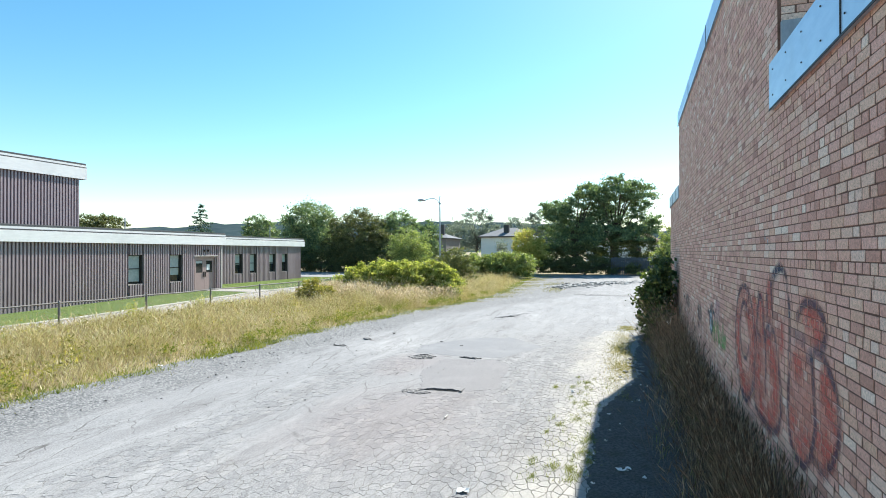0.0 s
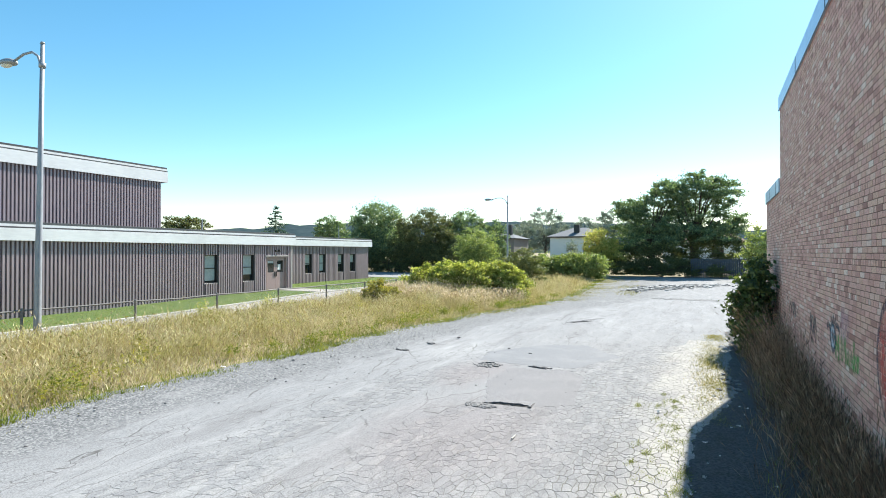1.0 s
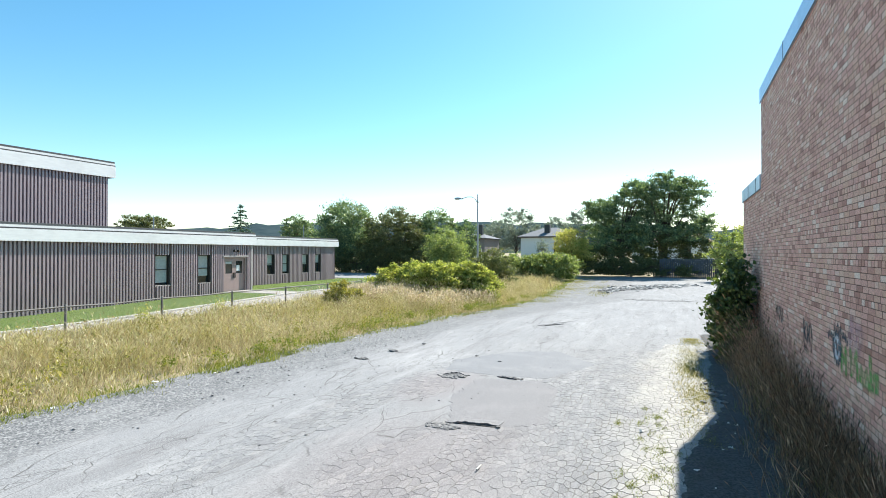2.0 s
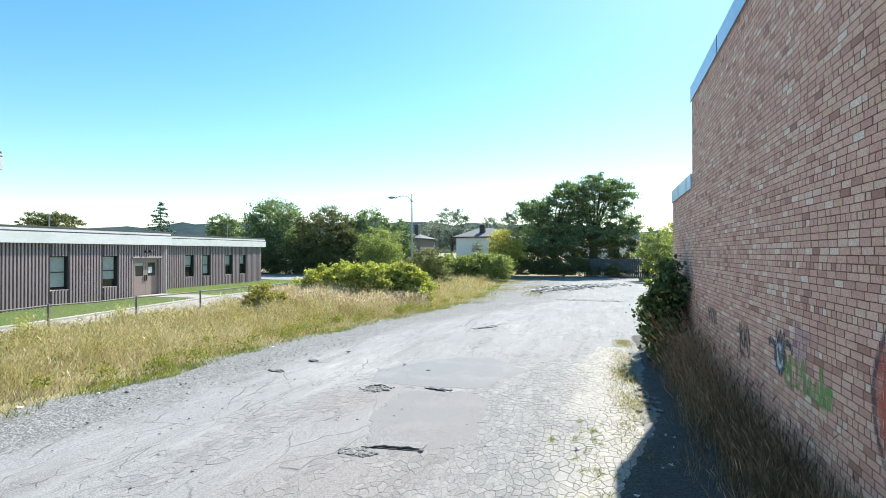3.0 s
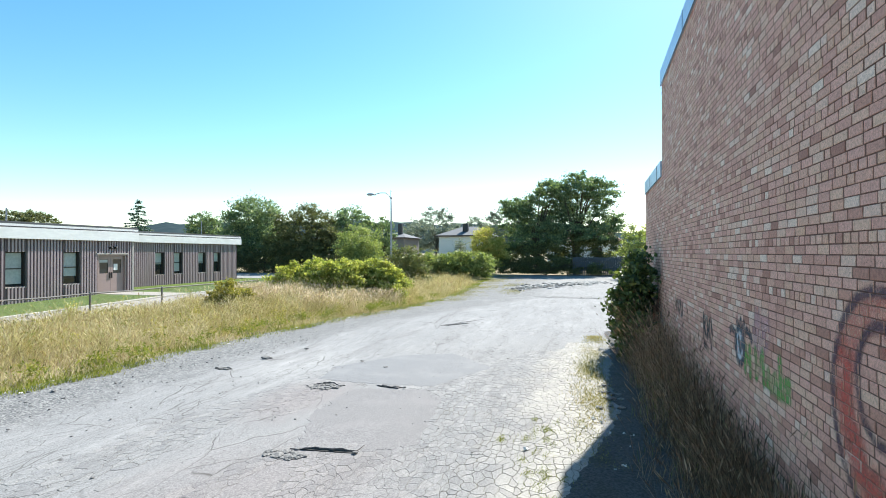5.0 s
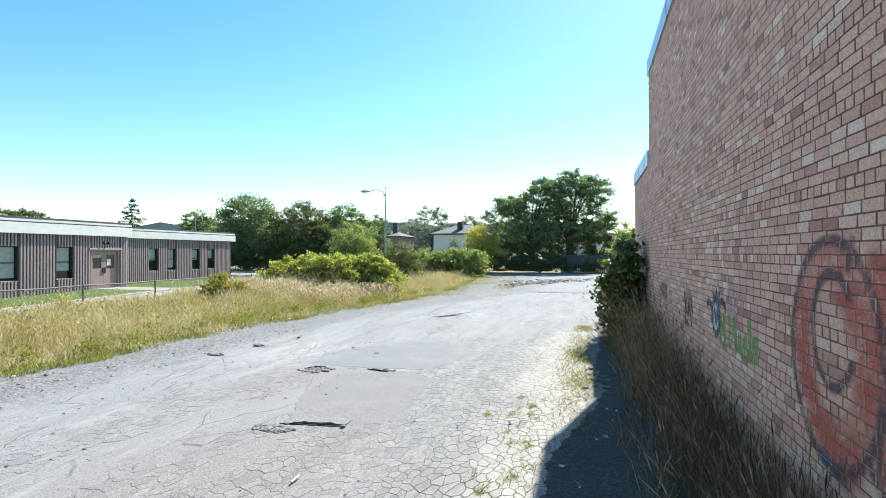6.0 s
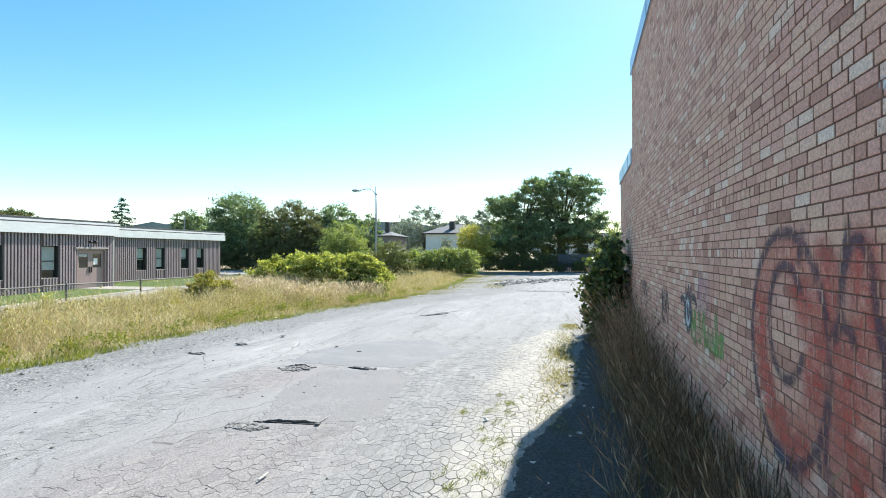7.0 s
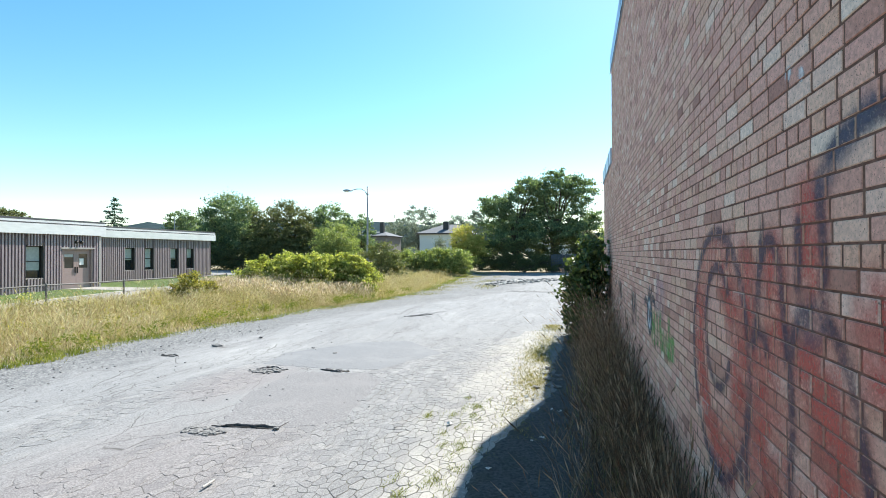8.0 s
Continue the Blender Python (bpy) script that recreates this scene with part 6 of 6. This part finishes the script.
hollow((-3.33, 9.31), 0.40, 0.02, "torn asphalt edge with a long dark gap", 301, 2, 0.12)
hollow((-3.74, 9.06), 0.22, 0.12, "crumbled hole beside the repair patch", 302, 95, 0.0, False)
hollow((-4.85, 12.10), 0.27, 0.18, "oval pothole with lifted dark rim", 303, 70, 0.1, False)
hollow((-4.80, 12.27), 0.24, 0.035, "dark curved gap at the pothole rim", 308, 6, 0.05)
hollow((-3.75, 12.45), 0.26, 0.05, "small dark crack at the patch edge", 304, 12)
hollow((-7.6, 12.9), 0.20, 0.09, "small tar hole near the gravel", 305, 16)
hollow((-4.6, 20.9), 0.50, 0.035, "worn dark scar across the asphalt", 306, 30, 0.9)
hollow((-1.5, 33.0), 1.6, 0.5, "worn patch far down the lot", 307, 40, 0.0, False)


def lifted_lip(path, deep, high, seed, label):
    """A heaved edge: the torn face stands towards -y, the top slopes back down to the lot."""
    r = np.random.default_rng(seed)
    bm = bmesh.new()
    rows = []
    n = len(path)
    for k, (x, y) in enumerate(path):
        h = high * (0.35 + 0.65 * math.sin(math.pi * (k + 0.5) / n)) * r.uniform(0.75, 1.2)
        j = r.normal(0, 0.008)
        rows.append([bm.verts.new(q) for q in ((x, y + j + 0.02, -0.01), (x, y + j, h), (x, y + deep * 0.5, h * 0.7), (x, y + deep, -0.004))])
    for a, b in zip(rows, rows[1:]):
        for i in range(3):
            bm.faces.new((a[i], b[i], b[i + 1], a[i + 1]))
        bm.faces.new((a[3], b[3], b[0], a[0]))
    bm.faces.new(rows[0])
    bm.faces.new(rows[-1][::-1])
    bmesh.ops.recalc_face_normals(bm, faces=bm.faces)
    return tagged(part("asphalt_lip", bm, M_PATCH), label, "asphalt lip")


lifted_lip([(-3.76 + 0.055 * k, 9.25 + 0.010 * k + 0.012 * math.sin(k * 1.9)) for k in range(15)], 0.35, 0.050, 311, "heaved asphalt edge over a dark gap")
lifted_lip([(-5.10 + 0.036 * k, 12.20 + 0.11 * math.sin(math.pi * k / 14)) for k in range(15)], 0.20, 0.050, 312, "curved heaved rim of a pothole")
lifted_lip([(-4.02 + 0.05 * k, 12.46 - 0.01 * k) for k in range(10)], 0.16, 0.022, 313, "small raised edge of the repair patch")
lifted_lip([(-5.1 + 0.11 * k, 20.45 + 0.20 * k + 0.07 * math.sin(k * 1.7)) for k in range(14)], 0.3, 0.014, 314, "raised seam across the asphalt")

# crazed asphalt: every island between cracks is a slab
ZONE = (-6.4, 0.05, 3.4, 18.5)
crng = np.random.default_rng(17)


def crazing(x, y):
    """Above zero where the surface is crazed: bands down the lot, dense towards the wall."""
    band = 0.55 * noise.noise((x * 0.95, y * 0.13, 5.0)) + 0.35 * noise.noise((x * 2.1, y * 0.5, 9.0))
    return band + 0.12 + 0.50 * min(1.0, max(-0.28, (x + 3.7) / 2.6)) - 0.16 * max(0.0, y - 12.5) * (1.0 - 0.5 * min(1.0, max(0.0, (x + 3.5) / 2.0)))


def slab_cells():
    pitch_x, pitch_y = 0.088, 0.152
    x0, x1, y0, y1 = ZONE
    nx, ny = int((x1 - x0) / pitch_x), int((y1 - y0) / pitch_y)
    sites = np.zeros((ny, nx, 2))
    for j in range(ny):
        for i in range(nx):
            sites[j, i] = (x0 + (i + 0.5 + crng.uniform(-0.36, 0.36)) * pitch_x, y0 + (j + 0.5 + 0.5 * (i % 2) + crng.uniform(-0.36, 0.36)) * pitch_y)
    gone = crng.random((ny, nx)) < 0.20
    cells = []
    reach = [(dj, di) for dj in (-2, -1, 0, 1, 2) for di in (-2, -1, 0, 1, 2) if di or dj]
    for j in range(2, ny - 2):
        for i in range(2, nx - 2):
            s = sites[j, i]
            if gone[j, i] or crazing(s[0], s[1]) < 0 or inside(PATCH_A, s[0], s[1]) or inside(PATCH_B, s[0], s[1]):
                continue
            poly = [(s[0] - 0.3, s[1] - 0.5), (s[0] + 0.3, s[1] - 0.5), (s[0] + 0.3, s[1] + 0.5), (s[0] - 0.3, s[1] + 0.5)]
            for dj, di in reach:
                if gone[j + dj, i + di]:
                    continue
                q = sites[j + dj, i + di]
                mx, my = (s[0] + q[0]) / 2, (s[1] + q[1]) / 2
                ax, ay = q[0] - s[0], (q[1] - s[1]) * 0.36
                out = []
                for a, b in zip(poly, poly[1:] + poly[:1]):
                    da = (a[0] - mx) * ax + (a[1] - my) * ay
                    db = (b[0] - mx) * ax + (b[1] - my) * ay
                    if da <= 0:
                        out.append(a)
                    if (da < 0 < db) or (db < 0 < da):
                        u = da / (da - db)
                        out.append((a[0] + (b[0] - a[0]) * u, a[1] + (b[1] - a[1]) * u))
                poly = out
                if len(poly) < 3:
                    break
            if len(poly) >= 3:
                fine = []
                for a, b in zip(poly, poly[1:] + poly[:1]):
                    n = 1 + int(math.hypot(b[0] - a[0], b[1] - a[1]) / 0.03)
                    for k in range(n):
                        x, y = a[0] + (b[0] - a[0]) * k / n, a[1] + (b[1] - a[1]) * k / n
                        w = noise.noise_vector((x * 3, y * 2, 0)) * 0.08 + noise.noise_vector((x * 11, y * 9, 3)) * 0.034
                        fine.append((x + w.x, y + w.y * 1.5))
                cells.append((sum(q[0] for q in fine) / len(fine), sum(q[1] for q in fine) / len(fine), fine))
    return cells


def slab_shape(cx, cy, poly, gap, high):
    """Top, worn edge and skirt about the cell's middle, following the lot's waves."""
    k = len(poly)
    rx, ry = max(abs(p[0] - cx) for p in poly), max(abs(p[1] - cy) for p in poly)
    tilt = crng.normal(0, 0.007, 2)
    v = []
    for inset, z in ((gap + 0.003, high), (gap, high - 0.0018), (gap, -0.012)):
        for p in poly:
            dx, dy = (p[0] - cx) * (1 - inset / rx), (p[1] - cy) * (1 - inset / ry)
            v.append((dx, dy, float(lot_z(cx + dx, cy + dy)) + z + (dx * tilt[0] + dy * tilt[1] if z > 0 else 0)))
    return v, k


near_slabs, rest_v, rest_f, bed_v, bed_f = [], [], {}, [], {}
for cx, cy, poly in slab_cells():
    if inside(PATCH_A, cx, cy) or inside(PATCH_B, cx, cy):
        continue
    k = len(poly)
    base = len(bed_v)
    bed_v += [(cx + (x - cx) * 1.01, cy + (y - cy) * 1.01, float(lot_z(x, y)) + 0.0007) for x, y in poly]
    bed_f.setdefault(k, []).append([base + i for i in range(k)])
    firm = min(1.0, 0.55 + 1.5 * crazing(cx, cy))
    wall_side = max(0.0, min(1.0, (cx + 2.1) / 1.2))
    worn = max(0.0, noise.noise((cx * 1.6, cy * 0.3, 2.0)) + 0.35)
    gap = 0.0010 + (0.0046 * worn * crng.uniform(0.3, 1.3) + crng.uniform(0.0, 0.002)) * firm + crng.uniform(0.0, 0.0065) * wall_side
    v, k = slab_shape(cx, cy, poly, gap, 0.0026 + crng.uniform(0.0, 0.0022) * firm + 0.002 * wall_side)
    if -1.6 < cx < 0.2 and 6.2 < cy < 10.4 and len(near_slabs) < 290:
        near_slabs.append((cx, cy, v, k))
    else:
        base = len(rest_v)
        rest_v += [(a + cx, b + cy, c) for a, b, c in v]
        rest_f.setdefault(k, []).append([base + i for i in range(k)])
        for ring in (0, 1):
            for i in range(k):
                rest_f.setdefault(4, []).append([base + (ring + 1) * k + i, base + (ring + 1) * k + (i + 1) % k, base + ring * k + (i + 1) % k, base + ring * k + i])
tagged(part("crazed_asphalt", quick("crazed_asphalt", np.array(rest_v), *[np.array(f) for f in rest_f.values()]), M_SLAB, lot), "crazed pale asphalt islands between dark cracks", kind="stuff")
tagged(part("crack_dirt", quick("crack_dirt", np.array(bed_v), *[np.array(f) for f in bed_f.values()]), M_CRACK_DIRT, lot), "dark dirt lying in the cracks", kind="stuff")


# ---- rubble, stones, litter ----
def lumps(name, label, count, seed, x0, x1, y0, y1, s0, s1, material, category="rubble"):
    r = np.random.default_rng(seed)
    bm = bmesh.new()
    for k in range(count):
        s = r.uniform(s0, s1) * r.uniform(0.5, 1.0)
        rock(bm, (r.uniform(x0, x1), r.normal((y0 + y1) / 2, (y1 - y0) / 5), s * 0.3), s, r, 0.5)
    return tagged(part(name, bm, material), label, category, kind="stuff")


def rubble_ridge(label, count, seed, size, material, squash):
    """Broken slabs and lumps along a low ridge across the lot."""
    r = np.random.default_rng(seed)
    bm = bmesh.new()
    for k in range(count):
        u = r.beta(1.3, 1.6)
        heap = 0.14 * math.exp(-((u - 0.35) / 0.3) ** 2)
        s = size * r.uniform(0.25, 1.0) ** 1.5
        rock(bm, (-5.4 + 6.0 * u + r.normal(0, 0.25), 39.6 + 9.5 * u + r.normal(0, 1.1), s * 0.25 + heap * r.random()), s, r, squash)
    return tagged(part("rubble", bm, material), label, "rubble", kind="stuff")


rubble_ridge("heap of broken dark asphalt across the lot", 300, 401, 0.15, M_RUBBLE, 0.45)
rubble_ridge("pale concrete slabs and stones in the rubble heap", 420, 402, 0.17, M_STONE, 0.35)
lumps("gravel", "loose stones along the shoulder", 420, 403, -10.0, -7.6, 2, 26, 0.01, 0.03, M_RUBBLE, "gravel")
lumps("gravel", "small stones and chips on the shaded edge", 320, 406, -0.6, 0.45, 3.0, 13.5, 0.006, 0.024, M_STONE, "gravel")
lumps("gravel", "loose chips across the asphalt", 300, 404, -8.0, -0.2, 4, 22, 0.008, 0.022, M_RUBBLE, "gravel")
lumps("rubble", "dark asphalt lumps at the shaded edge", 16, 405, -0.25, 0.15, 11.8, 14.0, 0.03, 0.09, M_RUBBLE)

for k in range(9):
    r = np.random.default_rng(500 + k)
    x, y = ((-7.36, 14.11), (-7.11, 15.41), (-4.42, 13.91), (-5.15, 14.35), (-3.95, 9.12), (-3.80, 9.02), (-8.6, 11.4), (-3.62, 9.10), (-9.2, 10.6))[k]
    bm = rock(bmesh.new(), (x, y, 0.02), (0.12, 0.06, 0.05, 0.04, 0.06, 0.07, 0.03, 0.05, 0.05)[k], r, 0.4)
    tagged(part("asphalt_chunk", bm, M_RUBBLE), "loose dark asphalt chunk on the lot", "asphalt chunk", "chunks on the lot")


def litter(place, size, turn, seed):
    """A crumpled scrap of paper."""
    r = np.random.default_rng(seed)
    bm = bmesh.new()
    bmesh.ops.create_grid(bm, x_segments=4, y_segments=3, size=0.5)
    for v in bm.verts:
        v.co = Vector((v.co.x * size * 1.5, v.co.y * size, 0.004 + abs(r.normal(0, 0.012))))
    bmesh.ops.solidify(bm, geom=bm.faces[:], thickness=0.002)
    ob = part("litter", bm, M_PAPER)
    low = float(shade_strip_z(np.array(place[0]), place[1], float(np.interp(place[1], SHADE_EDGE_Y, SHADE_EDGE_X))))
    ob.matrix_world = pose(place[0], place[1], max(0.012, low - 0.01), 0, 0, turn)
    return tagged(ob, "crumpled white paper scrap on shaded ground", "litter", "litter along the wall")


for k in range(20):
    r = np.random.default_rng(600 + k)
    litter((r.uniform(-0.5, 0.35), r.uniform(5.4, 12.2)), r.uniform(0.012, 0.045), r.uniform(0, 360), 700 + k)
litter((-0.12, 6.6), 0.11, 30, 799)
litter((-1.05, 10.0), 0.05, 60, 800)
litter((-1.72, 5.46), 0.09, 15, 801)
tagged(part("stick", box(bmesh.new(), -2.75, -2.73, 7.75, 7.91, 0.012, 0.030, 0.004), M_STONE), "pale wooden stick lying on asphalt", "stick")
for k in range(14):
    r = np.random.default_rng(900 + k)
    y = r.uniform(4, 30)
    litter((float(verge_edge(y)) - r.uniform(-0.2, 0.4), y), r.uniform(0.04, 0.09), r.uniform(0, 360), 950 + k)

# ---- single pieces ----
for cx, cy, v, k in near_slabs:
    quads = [[(ring + 1) * k + i, (ring + 1) * k + (i + 1) % k, ring * k + (i + 1) % k, ring * k + i] for ring in (0, 1) for i in range(k)]
    ob = part("asphalt_slab", quick("asphalt_slab", np.array(v), np.array([list(range(k))]), np.array(quads)), M_SLAB_ONE, lot)
    ob.location = (cx, cy, 0)
brick_meshes = {}
for y, z, length, proud, core in single_bricks:
    key = round(length, 3)
    if key not in brick_meshes:
        brick_meshes[key] = quick("brick", brick_verts(length, COURSE - JOINT), BRICK_FACES)
        brick_meshes[key].materials.append(M_BRICK_ONE)
    ob = new("brick", brick_meshes[key])
    ob.parent = core
    ob.matrix_parent_inverse = core.matrix_world.inverted()
    ob.location = (WALL_X + proud, y, z)
